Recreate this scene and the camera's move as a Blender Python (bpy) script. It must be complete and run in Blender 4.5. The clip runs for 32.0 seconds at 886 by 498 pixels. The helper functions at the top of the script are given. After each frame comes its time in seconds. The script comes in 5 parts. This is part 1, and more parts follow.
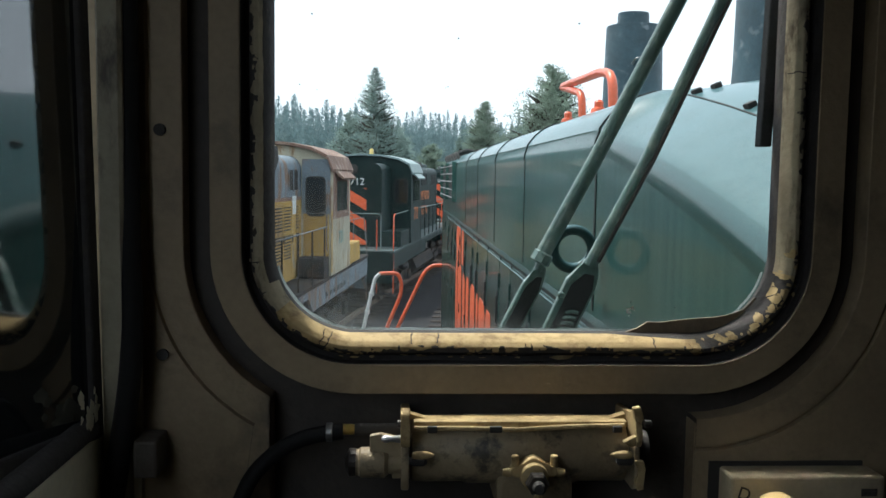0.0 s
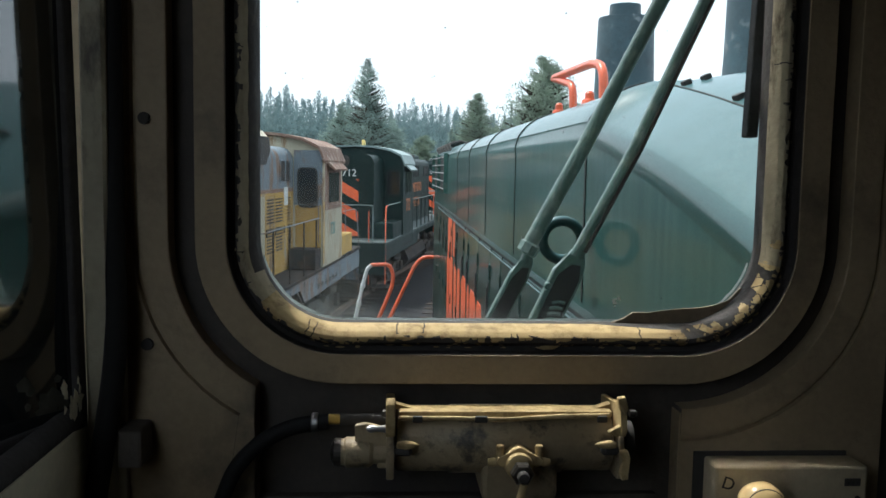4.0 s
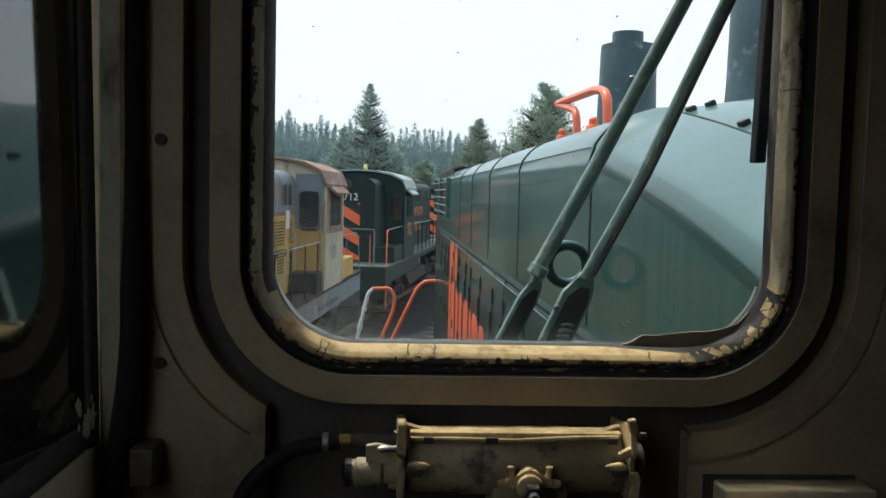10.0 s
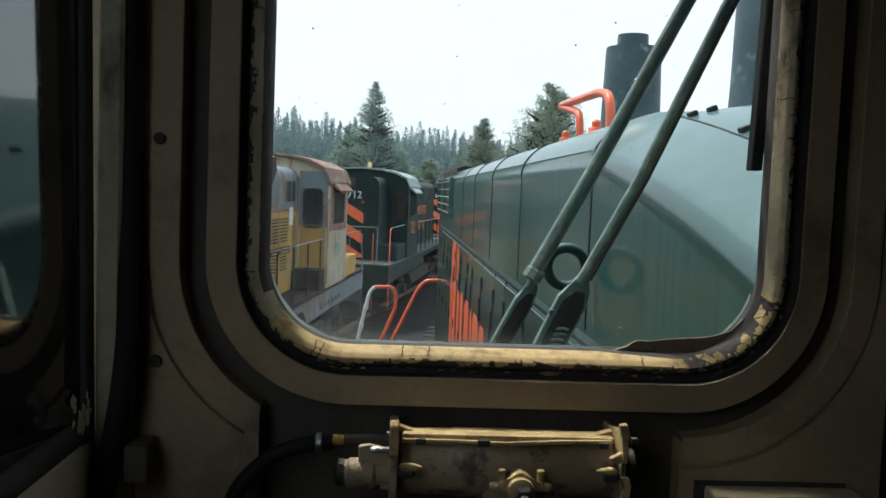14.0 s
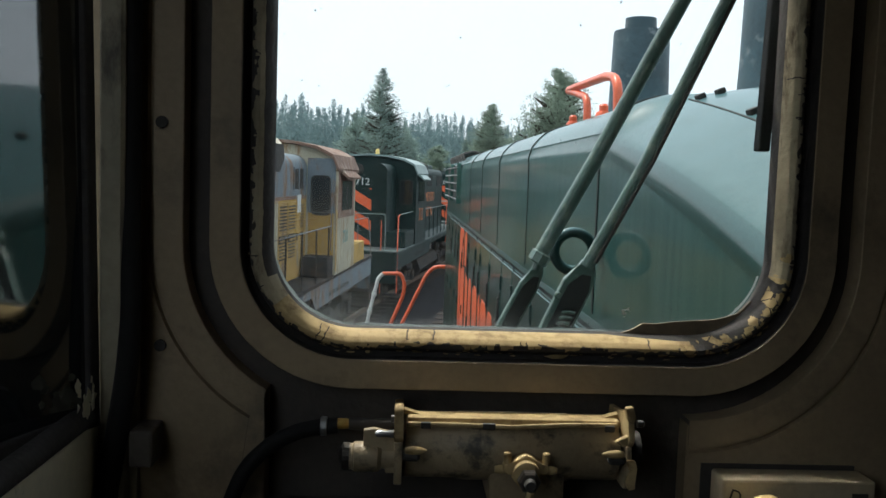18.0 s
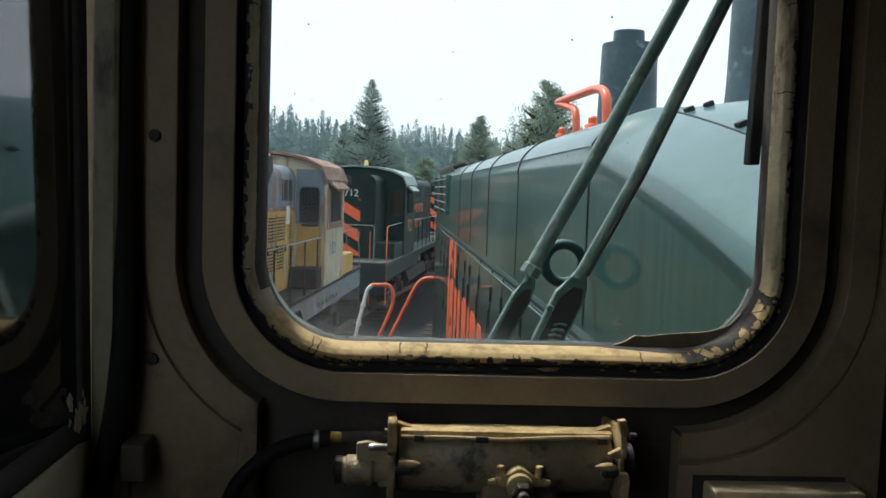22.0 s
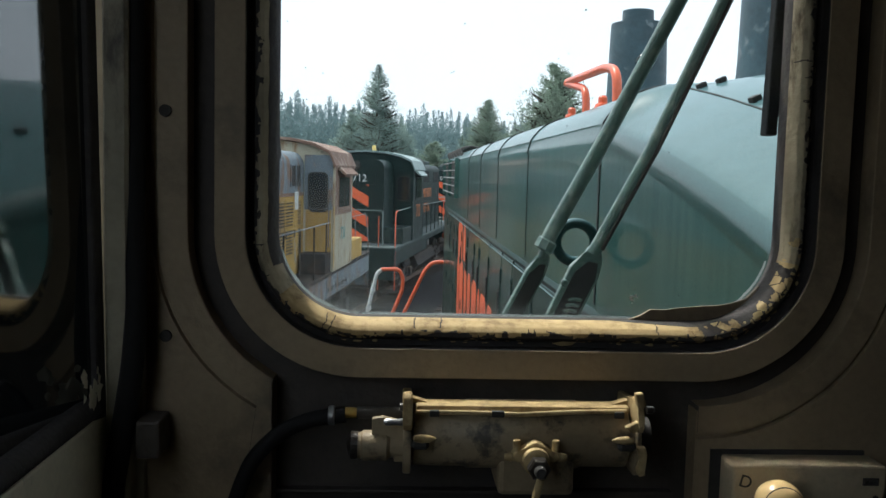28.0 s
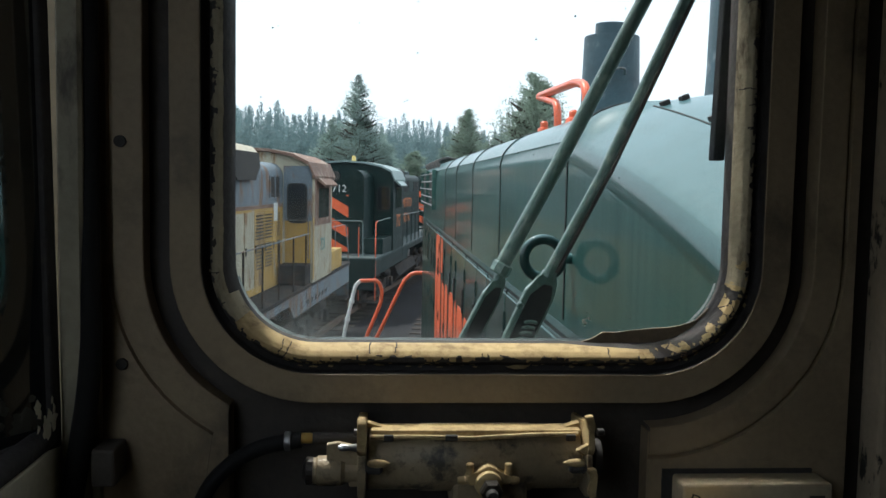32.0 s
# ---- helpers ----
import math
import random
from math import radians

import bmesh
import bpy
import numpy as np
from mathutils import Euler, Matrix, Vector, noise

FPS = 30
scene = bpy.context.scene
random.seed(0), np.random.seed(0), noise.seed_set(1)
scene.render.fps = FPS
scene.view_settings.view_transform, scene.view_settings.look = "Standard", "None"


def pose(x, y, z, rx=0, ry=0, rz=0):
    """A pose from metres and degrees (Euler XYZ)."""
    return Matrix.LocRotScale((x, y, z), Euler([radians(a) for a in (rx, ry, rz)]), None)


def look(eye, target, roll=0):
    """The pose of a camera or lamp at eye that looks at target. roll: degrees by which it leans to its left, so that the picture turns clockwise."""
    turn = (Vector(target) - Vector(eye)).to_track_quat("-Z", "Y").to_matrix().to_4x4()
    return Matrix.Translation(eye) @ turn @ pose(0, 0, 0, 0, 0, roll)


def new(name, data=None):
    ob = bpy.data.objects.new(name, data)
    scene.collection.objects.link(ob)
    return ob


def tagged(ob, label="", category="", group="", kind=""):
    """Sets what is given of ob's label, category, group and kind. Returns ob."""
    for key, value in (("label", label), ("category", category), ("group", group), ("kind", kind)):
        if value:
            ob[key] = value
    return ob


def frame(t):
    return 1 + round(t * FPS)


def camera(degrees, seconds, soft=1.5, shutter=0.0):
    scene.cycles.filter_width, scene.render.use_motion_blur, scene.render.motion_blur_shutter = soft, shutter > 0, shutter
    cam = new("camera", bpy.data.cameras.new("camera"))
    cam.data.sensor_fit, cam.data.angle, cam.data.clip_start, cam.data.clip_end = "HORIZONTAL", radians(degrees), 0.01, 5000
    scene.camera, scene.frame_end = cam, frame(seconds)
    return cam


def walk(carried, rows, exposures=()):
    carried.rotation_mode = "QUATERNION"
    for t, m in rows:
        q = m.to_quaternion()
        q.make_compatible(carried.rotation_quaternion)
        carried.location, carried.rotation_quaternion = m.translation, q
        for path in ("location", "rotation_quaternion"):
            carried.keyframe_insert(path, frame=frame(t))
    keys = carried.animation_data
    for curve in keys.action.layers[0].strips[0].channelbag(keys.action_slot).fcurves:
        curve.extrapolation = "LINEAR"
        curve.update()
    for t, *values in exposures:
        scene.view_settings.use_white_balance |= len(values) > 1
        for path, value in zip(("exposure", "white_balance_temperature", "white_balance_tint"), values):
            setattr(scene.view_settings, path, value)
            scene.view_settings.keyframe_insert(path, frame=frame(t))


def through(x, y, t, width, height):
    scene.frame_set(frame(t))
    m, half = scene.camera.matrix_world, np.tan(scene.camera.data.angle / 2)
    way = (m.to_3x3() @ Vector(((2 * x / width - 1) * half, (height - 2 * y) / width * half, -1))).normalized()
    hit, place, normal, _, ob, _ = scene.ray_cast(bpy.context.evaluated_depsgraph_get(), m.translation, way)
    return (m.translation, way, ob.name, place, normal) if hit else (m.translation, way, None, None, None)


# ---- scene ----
# The camera stands in the cab of a hood locomotive and looks forward along the hood.
# x to the right, y forward along the hood, z up; the rail tops lie at RAIL.
RAIL, GROUND = -0.06, -0.23
cam = camera(54.0, 32.0)
ROWS = [
    (0, 0.0160, 0.0324, 3.7169, -2.96, -4.71, 0.79),
    (0.5, 0.0155, 0.0327, 3.7166, -2.96, -5.06, 0.78),
    (1, 0.0190, 0.0288, 3.7206, -3.12, -4.84, 0.70),
    (1.5, 0.0151, 0.0326, 3.7181, -3.17, -4.87, 0.96),
    (2, 0.0177, 0.0334, 3.7170, -3.30, -4.99, 0.81),
    (2.5, 0.0183, 0.0337, 3.7172, -3.29, -5.23, 0.91),
    (4.5, 0.0236, 0.0328, 3.7147, -3.55, -5.25, 0.91),
    (5, 0.0174, 0.0275, 3.7150, -3.52, -4.98, 0.77),
    (5.5, 0.0167, 0.0243, 3.7196, -3.48, -4.03, 0.82),
    (6, 0.0184, 0.0266, 3.7172, -3.63, -3.93, 0.98),
    (6.5, 0.0202, 0.0258, 3.7189, -3.65, -4.13, 1.28),
    (7, 0.0174, 0.0295, 3.7132, -3.51, -4.63, 1.37),
    (7.5, 0.0106, 0.0326, 3.7064, -3.23, -4.96, 1.44),
    (8, 0.0127, 0.0302, 3.7100, -3.04, -4.81, 1.41),
    (8.5, 0.0113, 0.0303, 3.7106, -3.08, -4.56, 1.32),
    (9, 0.0156, 0.0262, 3.7140, -3.19, -4.21, 1.46),
    (9.5, 0.0164, 0.0256, 3.7126, -3.24, -3.89, 1.36),
    (10, 0.0106, 0.0257, 3.7123, -3.41, -3.63, 1.38),
    (10.5, 0.0162, 0.0257, 3.7128, -3.46, -3.60, 1.33),
    (11, 0.0138, 0.0267, 3.7116, -3.55, -3.52, 1.38),
    (11.5, 0.0122, 0.0292, 3.7095, -3.36, -3.82, 1.75),
    (12, 0.0073, 0.0291, 3.7109, -3.17, -4.08, 1.76),
    (12.5, 0.0214, 0.0233, 3.7152, -3.22, -4.28, 1.79),
    (13, 0.0096, 0.0268, 3.7115, -3.11, -4.20, 1.96),
    (13.5, 0.0170, 0.0223, 3.7166, -3.13, -4.06, 1.97),
    (14, 0.0183, 0.0206, 3.7170, -3.20, -3.70, 2.27),
    (14.5, 0.0159, 0.0203, 3.7143, -3.03, -3.48, 2.30),
    (16.5, 0.0144, 0.0251, 3.7115, -2.73, -3.90, 2.27),
    (17, 0.0087, 0.0304, 3.7076, -2.71, -4.35, 2.41),
    (17.5, 0.0105, 0.0325, 3.7052, -2.60, -4.67, 2.32),
    (18, 0.0230, 0.0256, 3.7129, -2.68, -4.60, 1.95),
    (18.5, 0.0192, 0.0249, 3.7140, -2.91, -4.25, 1.89),
    (19, 0.0179, 0.0229, 3.7148, -3.00, -3.88, 1.95),
    (19.5, 0.0192, 0.0205, 3.7171, -3.30, -3.57, 1.85),
    (20, 0.0177, 0.0247, 3.7130, -3.43, -3.48, 1.92),
    (20.5, 0.0124, 0.0255, 3.7106, -3.43, -3.57, 1.88),
    (21, 0.0213, 0.0201, 3.7163, -3.51, -3.55, 1.69),
    (21.5, 0.0203, 0.0233, 3.7149, -3.50, -3.79, 2.22),
    (22, 0.0184, 0.0236, 3.7149, -3.40, -3.84, 1.96),
    (22.5, 0.0278, 0.0193, 3.7184, -3.97, -3.25, 1.54),
    (23, 0.0280, 0.0222, 3.7156, -4.07, -3.48, 1.82),
    (23.5, 0.0176, 0.0297, 3.7043, -3.89, -4.14, 1.79),
    (24, 0.0173, 0.0288, 3.7054, -3.57, -4.61, 1.89),
    (24.5, 0.0223, 0.0269, 3.7088, -3.37, -4.65, 1.95),
    (25, 0.0193, 0.0263, 3.7074, -3.21, -4.41, 1.86),
    (25.5, 0.0147, 0.0293, 3.7049, -3.10, -4.52, 1.84),
    (27.5, 0.0209, 0.0296, 3.7062, -3.18, -4.75, 1.53),
    (28, 0.0136, 0.0313, 3.7027, -2.86, -4.85, 1.42),
    (28.5, 0.0259, 0.0254, 3.7089, -2.81, -4.75, 1.23),
    (29, 0.0196, 0.0244, 3.7077, -3.11, -4.27, 1.15),
    (29.5, 0.0297, 0.0199, 3.7133, -3.54, -3.81, 1.17),
    (30, 0.0311, 0.0200, 3.7164, -3.80, -4.15, 1.29),
    (30.5, 0.0313, 0.0226, 3.7139, -3.73, -4.62, 1.41),
    (31, 0.0454, 0.0170, 3.7248, -3.76, -4.28, 1.26),
    (31.5, 0.0516, 0.0141, 3.7271, -4.29, -3.76, 1.07),
    (32, 0.0422, 0.0165, 3.7228, -4.08, -4.22, 1.05),
]
walk(cam, [(t, pose(x, y, z, 90 + pitch, 0, yaw) @ pose(0, 0, 0, 0, 0, roll)) for t, x, y, z, yaw, pitch, roll in ROWS],
     exposures=[(0.0, 0.30, 5900, 7), (5.0, 0.28, 5900, 7), (8.0, 0.07, 6080, 7), (25.0, 0.07, 6050, 7), (28.0, 0.16, 5940, 7), (32.0, 0.20, 5900, 7)])

# ---- daylight: a smoky white sky and a high, slightly veiled sun ahead and to the left ----
SUN_AZ, SUN_EL = radians(-40), radians(62)
world = bpy.data.worlds.new("sky")
scene.world = world
world.use_nodes = True
wn, wl = world.node_tree.nodes, world.node_tree.links
wn.clear()
w_out, w_bg, w_sky, w_mix = wn.new("ShaderNodeOutputWorld"), wn.new("ShaderNodeBackground"), wn.new("ShaderNodeTexSky"), wn.new("ShaderNodeMixRGB")
w_sky.sky_type, w_sky.sun_disc = "NISHITA", False
w_sky.sun_elevation, w_sky.sun_rotation = SUN_EL, SUN_AZ
w_sky.air_density, w_sky.dust_density, w_sky.ozone_density = 1.0, 6.0, 1.0
w_mix.inputs[0].default_value = 0.8
w_mix.inputs[2].default_value = (10.4, 11.0, 11.4, 1)
wl.new(w_sky.outputs[0], w_mix.inputs[1])
wl.new(w_mix.outputs[0], w_bg.inputs[0])
w_bg.inputs[1].default_value = 0.118
wl.new(w_bg.outputs[0], w_out.inputs[0])
sun_data = bpy.data.lights.new("sun", "SUN")
sun_data.energy, sun_data.angle, sun_data.color = 3.3, radians(1.0), (1.0, 0.93, 0.82)
sun = new("sun", sun_data)
sun_from = Vector((math.sin(SUN_AZ) * math.cos(SUN_EL), math.cos(SUN_AZ) * math.cos(SUN_EL), math.sin(SUN_EL)))
sun.matrix_world = look(sun_from * 60, (0, 0, 0))


# ---- materials ----
def mat(name, color, rough=0.6, metal=0.0, vary=0.25, scale=6.0, bump=0.15, fine=90.0, second=None, amount=0.5, edge=0.08, spots=9.0, coat=0.0, spec=0.5, drip=1.0):
    """A painted or raw surface: two scales of tone, fine relief, and worn or dirty patches of a second colour."""
    m = bpy.data.materials.new(name)
    m.use_nodes = True
    n, l = m.node_tree.nodes, m.node_tree.links
    b = n["Principled BSDF"]
    co = n.new("ShaderNodeTexCoord")
    big, small = n.new("ShaderNodeTexNoise"), n.new("ShaderNodeTexNoise")
    big.inputs["Scale"].default_value, small.inputs["Scale"].default_value = scale, fine
    big.inputs["Detail"].default_value, small.inputs["Detail"].default_value = 6.0, 4.0
    l.new(co.outputs["Object"], big.inputs["Vector"])
    l.new(co.outputs["Object"], small.inputs["Vector"])
    tone = n.new("ShaderNodeMapRange")
    tone.inputs[1].default_value, tone.inputs[2].default_value = 0.25, 0.75
    tone.inputs[3].default_value, tone.inputs[4].default_value = 1.0 - vary, 1.0 + vary
    l.new(big.outputs["Fac"], tone.inputs[0])
    grain = n.new("ShaderNodeMapRange")
    grain.inputs[1].default_value, grain.inputs[2].default_value = 0.2, 0.8
    grain.inputs[3].default_value, grain.inputs[4].default_value = 1.0 - vary * 0.5, 1.0 + vary * 0.5
    l.new(small.outputs["Fac"], grain.inputs[0])
    both = n.new("ShaderNodeMath")
    both.operation = "MULTIPLY"
    l.new(tone.outputs[0], both.inputs[0])
    l.new(grain.outputs[0], both.inputs[1])
    base = n.new("ShaderNodeRGB")
    base.outputs[0].default_value = (*color, 1)
    mul = n.new("ShaderNodeMixRGB")
    mul.blend_type, mul.inputs[0].default_value = "MULTIPLY", 1.0
    l.new(base.outputs[0], mul.inputs[1])
    l.new(both.outputs[0], mul.inputs[2])
    last = mul.outputs[0]
    if second:
        patch = n.new("ShaderNodeTexNoise")
        patch.inputs["Scale"].default_value, patch.inputs["Detail"].default_value = spots, 9.0
        patch.inputs["Roughness"].default_value = 0.65
        run = n.new("ShaderNodeMapping")
        run.inputs["Scale"].default_value = (1, 1, drip)
        l.new(co.outputs["Object"], run.inputs[0])
        l.new(run.outputs[0], patch.inputs["Vector"])
        cut = n.new("ShaderNodeMapRange")
        cut.inputs[1].default_value, cut.inputs[2].default_value = 1.0 - amount - edge, 1.0 - amount + edge
        l.new(patch.outputs["Fac"], cut.inputs[0])
        mix = n.new("ShaderNodeMixRGB")
        mix.inputs[2].default_value = (*second, 1)
        l.new(cut.outputs[0], mix.inputs[0])
        l.new(last, mix.inputs[1])
        last = mix.outputs[0]
    l.new(last, b.inputs["Base Color"])
    rr = n.new("ShaderNodeMapRange")
    rr.inputs[3].default_value, rr.inputs[4].default_value = max(0.02, rough * 0.8), min(1.0, rough * 1.2)
    l.new(big.outputs["Fac"], rr.inputs[0])
    l.new(rr.outputs[0], b.inputs["Roughness"])
    b.inputs["Metallic"].default_value = metal
    b.inputs["Coat Weight"].default_value = coat
    b.inputs["Coat Roughness"].default_value = 0.06
    b.inputs["Specular IOR Level"].default_value = spec
    if bump:
        bp = n.new("ShaderNodeBump")
        bp.inputs["Strength"].default_value, bp.inputs["Distance"].default_value = bump, 0.004
        l.new(small.outputs["Fac"], bp.inputs["Height"])
        l.new(bp.outputs[0], b.inputs["Normal"])
    return m


def glass_mat(name, tint, dust, low, high, veil=None, specks=True):
    """Clear pane with a film of dust that thickens towards its lower edge (between the object heights low and high)."""
    m = bpy.data.materials.new(name)
    m.use_nodes = True
    n, l = m.node_tree.nodes, m.node_tree.links
    b, out = n["Principled BSDF"], n["Material Output"]
    b.inputs["Base Color"].default_value = (*tint, 1)
    b.inputs["Transmission Weight"].default_value, b.inputs["Roughness"].default_value, b.inputs["IOR"].default_value = 1.0, 0.0, 1.25
    film = n.new("ShaderNodeBsdfDiffuse")
    film.inputs[0].default_value = (0.62, 0.66, 0.66, 1)
    co, sep = n.new("ShaderNodeTexCoord"), n.new("ShaderNodeSeparateXYZ")
    l.new(co.outputs["Object"], sep.inputs[0])
    ramp = n.new("ShaderNodeMapRange")
    ramp.inputs[1].default_value, ramp.inputs[2].default_value = low, high
    ramp.inputs[3].default_value, ramp.inputs[4].default_value = 1.0, 0.055
    l.new(sep.outputs[2], ramp.inputs[0])
    noise_t = n.new("ShaderNodeTexNoise")
    noise_t.inputs["Scale"].default_value, noise_t.inputs["Detail"].default_value = 14.0, 8.0
    l.new(co.outputs["Object"], noise_t.inputs["Vector"])
    patch = n.new("ShaderNodeMapRange")
    patch.inputs[1].default_value, patch.inputs[2].default_value, patch.inputs[3].default_value, patch.inputs[4].default_value = 0.35, 0.7, 0.25, 1.0
    l.new(noise_t.outputs["Fac"], patch.inputs[0])
    a = n.new("ShaderNodeMath")
    a.operation = "MULTIPLY"
    l.new(ramp.outputs[0], a.inputs[0])
    l.new(patch.outputs[0], a.inputs[1])
    c = n.new("ShaderNodeMath")
    c.operation, c.inputs[1].default_value = "MULTIPLY", dust
    l.new(a.outputs[0], c.inputs[0])
    last = c.outputs[0]
    if veil:
        gap, fall = n.new("ShaderNodeVectorMath"), n.new("ShaderNodeMapRange")
        gap.operation, gap.inputs[1].default_value = "DISTANCE", veil
        l.new(co.outputs["Object"], gap.inputs[0])
        fall.interpolation_type = "SMOOTHSTEP"
        fall.inputs[1].default_value, fall.inputs[2].default_value, fall.inputs[3].default_value, fall.inputs[4].default_value = 0.02, 0.20, 0.20, 0.0
        l.new(gap.outputs["Value"], fall.inputs[0])
        uneven, more = n.new("ShaderNodeMath"), n.new("ShaderNodeMath")
        uneven.operation, more.operation = "MULTIPLY", "ADD"
        l.new(fall.outputs[0], uneven.inputs[0])
        l.new(patch.outputs[0], uneven.inputs[1])
        l.new(uneven.outputs[0], more.inputs[0])
        l.new(last, more.inputs[1])
        last = more.outputs[0]
    if specks:
        vor = n.new("ShaderNodeTexVoronoi")
        vor.inputs["Scale"].default_value = 70.0
        l.new(co.outputs["Object"], vor.inputs["Vector"])
        sp = n.new("ShaderNodeMapRange")
        sp.inputs[1].default_value, sp.inputs[2].default_value, sp.inputs[3].default_value, sp.inputs[4].default_value = 0.05, 0.10, 0.35, 0.0
        l.new(vor.outputs["Distance"], sp.inputs[0])
        pick = n.new("ShaderNodeMath")
        pick.operation = "MULTIPLY"
        rare = n.new("ShaderNodeMath")
        rare.operation, rare.inputs[1].default_value = "GREATER_THAN", 0.86
        l.new(vor.outputs["Color"], rare.inputs[0])
        l.new(sp.outputs[0], pick.inputs[0])
        l.new(rare.outputs[0], pick.inputs[1])
        mx = n.new("ShaderNodeMath")
        mx.operation = "MAXIMUM"
        l.new(last, mx.inputs[0])
        l.new(pick.outputs[0], mx.inputs[1])
        last = mx.outputs[0]
    mixs = n.new("ShaderNodeMixShader")
    l.new(last, mixs.inputs[0])
    l.new(b.outputs[0], mixs.inputs[1])
    l.new(film.outputs[0], mixs.inputs[2])
    l.new(mixs.outputs[0], out.inputs[0])
    return m


def hood_paint(name, color, dusty):
    """Glossy dark green enamel with rain streaks of dust running down it."""
    m = mat(name, color, 0.45, 0.0, 0.3, 1.3, 0.02, 60.0, coat=0.52, spec=0.22)
    n, l = m.node_tree.nodes, m.node_tree.links
    b = n["Principled BSDF"]
    # thin sheet steel is never flat: slow waves between its ribs, shallow along the hood
    wave, wmap, bend = n.new("ShaderNodeTexNoise"), n.new("ShaderNodeMapping"), n.new("ShaderNodeBump")
    wmap.inputs["Scale"].default_value = (3.0, 2.2, 0.9)
    wave.inputs["Scale"].default_value, wave.inputs["Detail"].default_value = 1.6, 2.0
    bend.inputs["Strength"].default_value, bend.inputs["Distance"].default_value = 0.10, 0.006
    co, mp, st = n.new("ShaderNodeTexCoord"), n.new("ShaderNodeMapping"), n.new("ShaderNodeTexNoise")
    mp.inputs["Scale"].default_value = (48, 48, 0.9)
    l.new(co.outputs["Object"], mp.inputs[0])
    l.new(mp.outputs[0], st.inputs["Vector"])
    l.new(co.outputs["Object"], wmap.inputs[0])
    l.new(wmap.outputs[0], wave.inputs["Vector"])
    l.new(wave.outputs["Fac"], bend.inputs["Height"])
    l.new(bend.outputs[0], b.inputs["Coat Normal"])
    film = n.new("ShaderNodeMapRange")
    film.inputs[1].default_value, film.inputs[2].default_value, film.inputs[3].default_value, film.inputs[4].default_value = 0.35, 0.7, 0.05, 0.11
    l.new(st.outputs["Fac"], film.inputs[0])
    l.new(film.outputs[0], b.inputs["Coat Roughness"])
    st.inputs["Scale"].default_value, st.inputs["Detail"].default_value = 1.0, 5.0
    cut = n.new("ShaderNodeMapRange")
    cut.inputs[1].default_value, cut.inputs[2].default_value, cut.inputs[3].default_value, cut.inputs[4].default_value = 0.34, 0.78, 0.08, 0.66
    l.new(st.outputs["Fac"], cut.inputs[0])
    mix = n.new("ShaderNodeMixRGB")
    mix.inputs[2].default_value = (*dusty, 1)
    old = b.inputs["Base Color"].links[0].from_socket
    l.new(cut.outputs[0], mix.inputs[0])
    l.new(old, mix.inputs[1])
    # dust lies thicker on what faces up, sky sheen put into its teal
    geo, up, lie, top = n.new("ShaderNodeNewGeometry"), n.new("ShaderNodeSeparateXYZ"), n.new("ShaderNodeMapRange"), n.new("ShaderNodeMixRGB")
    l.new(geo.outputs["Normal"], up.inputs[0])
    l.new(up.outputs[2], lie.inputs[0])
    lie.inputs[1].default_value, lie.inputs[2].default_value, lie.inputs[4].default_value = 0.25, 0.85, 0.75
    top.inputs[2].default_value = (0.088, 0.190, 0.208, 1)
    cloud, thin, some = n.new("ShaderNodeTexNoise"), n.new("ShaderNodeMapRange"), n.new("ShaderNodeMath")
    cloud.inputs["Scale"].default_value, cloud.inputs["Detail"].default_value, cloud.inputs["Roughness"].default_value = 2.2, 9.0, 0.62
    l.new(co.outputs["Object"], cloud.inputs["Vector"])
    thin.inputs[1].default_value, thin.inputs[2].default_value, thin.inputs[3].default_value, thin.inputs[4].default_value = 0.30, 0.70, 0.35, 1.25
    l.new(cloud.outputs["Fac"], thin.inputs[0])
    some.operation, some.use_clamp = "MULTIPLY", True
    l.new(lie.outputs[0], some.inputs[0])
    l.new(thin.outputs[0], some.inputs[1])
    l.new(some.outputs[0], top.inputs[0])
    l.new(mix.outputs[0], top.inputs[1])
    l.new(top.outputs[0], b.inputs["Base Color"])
    return m


M_WALL = mat("tan_cab_paint", (0.305, 0.233, 0.140), 0.55, 0, 0.22, 7, 0.25, 120, (0.07, 0.058, 0.042), 0.38, 0.10, 5)
# Grimy, darker copy of the cream: shade on the motor's front put into its colour.
M_MOTOR = mat("grimy_shaded_cream_paint", (0.32, 0.25, 0.15), 0.5, 0, 0.2, 14, 0.35, 140, (0.06, 0.05, 0.035), 0.42, 0.06, 26)
M_NUT = mat("dark_oily_steel", (0.10, 0.09, 0.08), 0.35, 0.8, 0.3, 30, 0.2, 150)
# Recess paint, dark with grime and with the recess shade put into its colour.
M_WALL_DARK = mat("grimy_shaded_recess_paint", (0.085, 0.072, 0.056), 0.7, 0, 0.3, 9, 0.4, 100, (0.05, 0.043, 0.038), 0.52, 0.12, 8)
M_CREAM = mat("cream_paint", (0.44, 0.33, 0.165), 0.6, 0, 0.16, 12, 0.12, 140, (0.22, 0.155, 0.075), 0.46, 0.08, 38, spec=0.12)
# Darker, greyer cream with dark blotches, for the bead's upright sides.
M_BEAD_UPRIGHT = mat("upright_bead_cream_paint", (0.325, 0.28, 0.19), 0.65, 0, 0.25, 14, 0.3, 140, (0.10, 0.078, 0.05), 0.44, 0.07, 34, spec=0.15, drip=0.4)
M_KNOB = mat("glossy_cream_plastic", (0.55, 0.40, 0.19), 0.18, 0, 0.1, 12, 0.03, 140, coat=0.3)
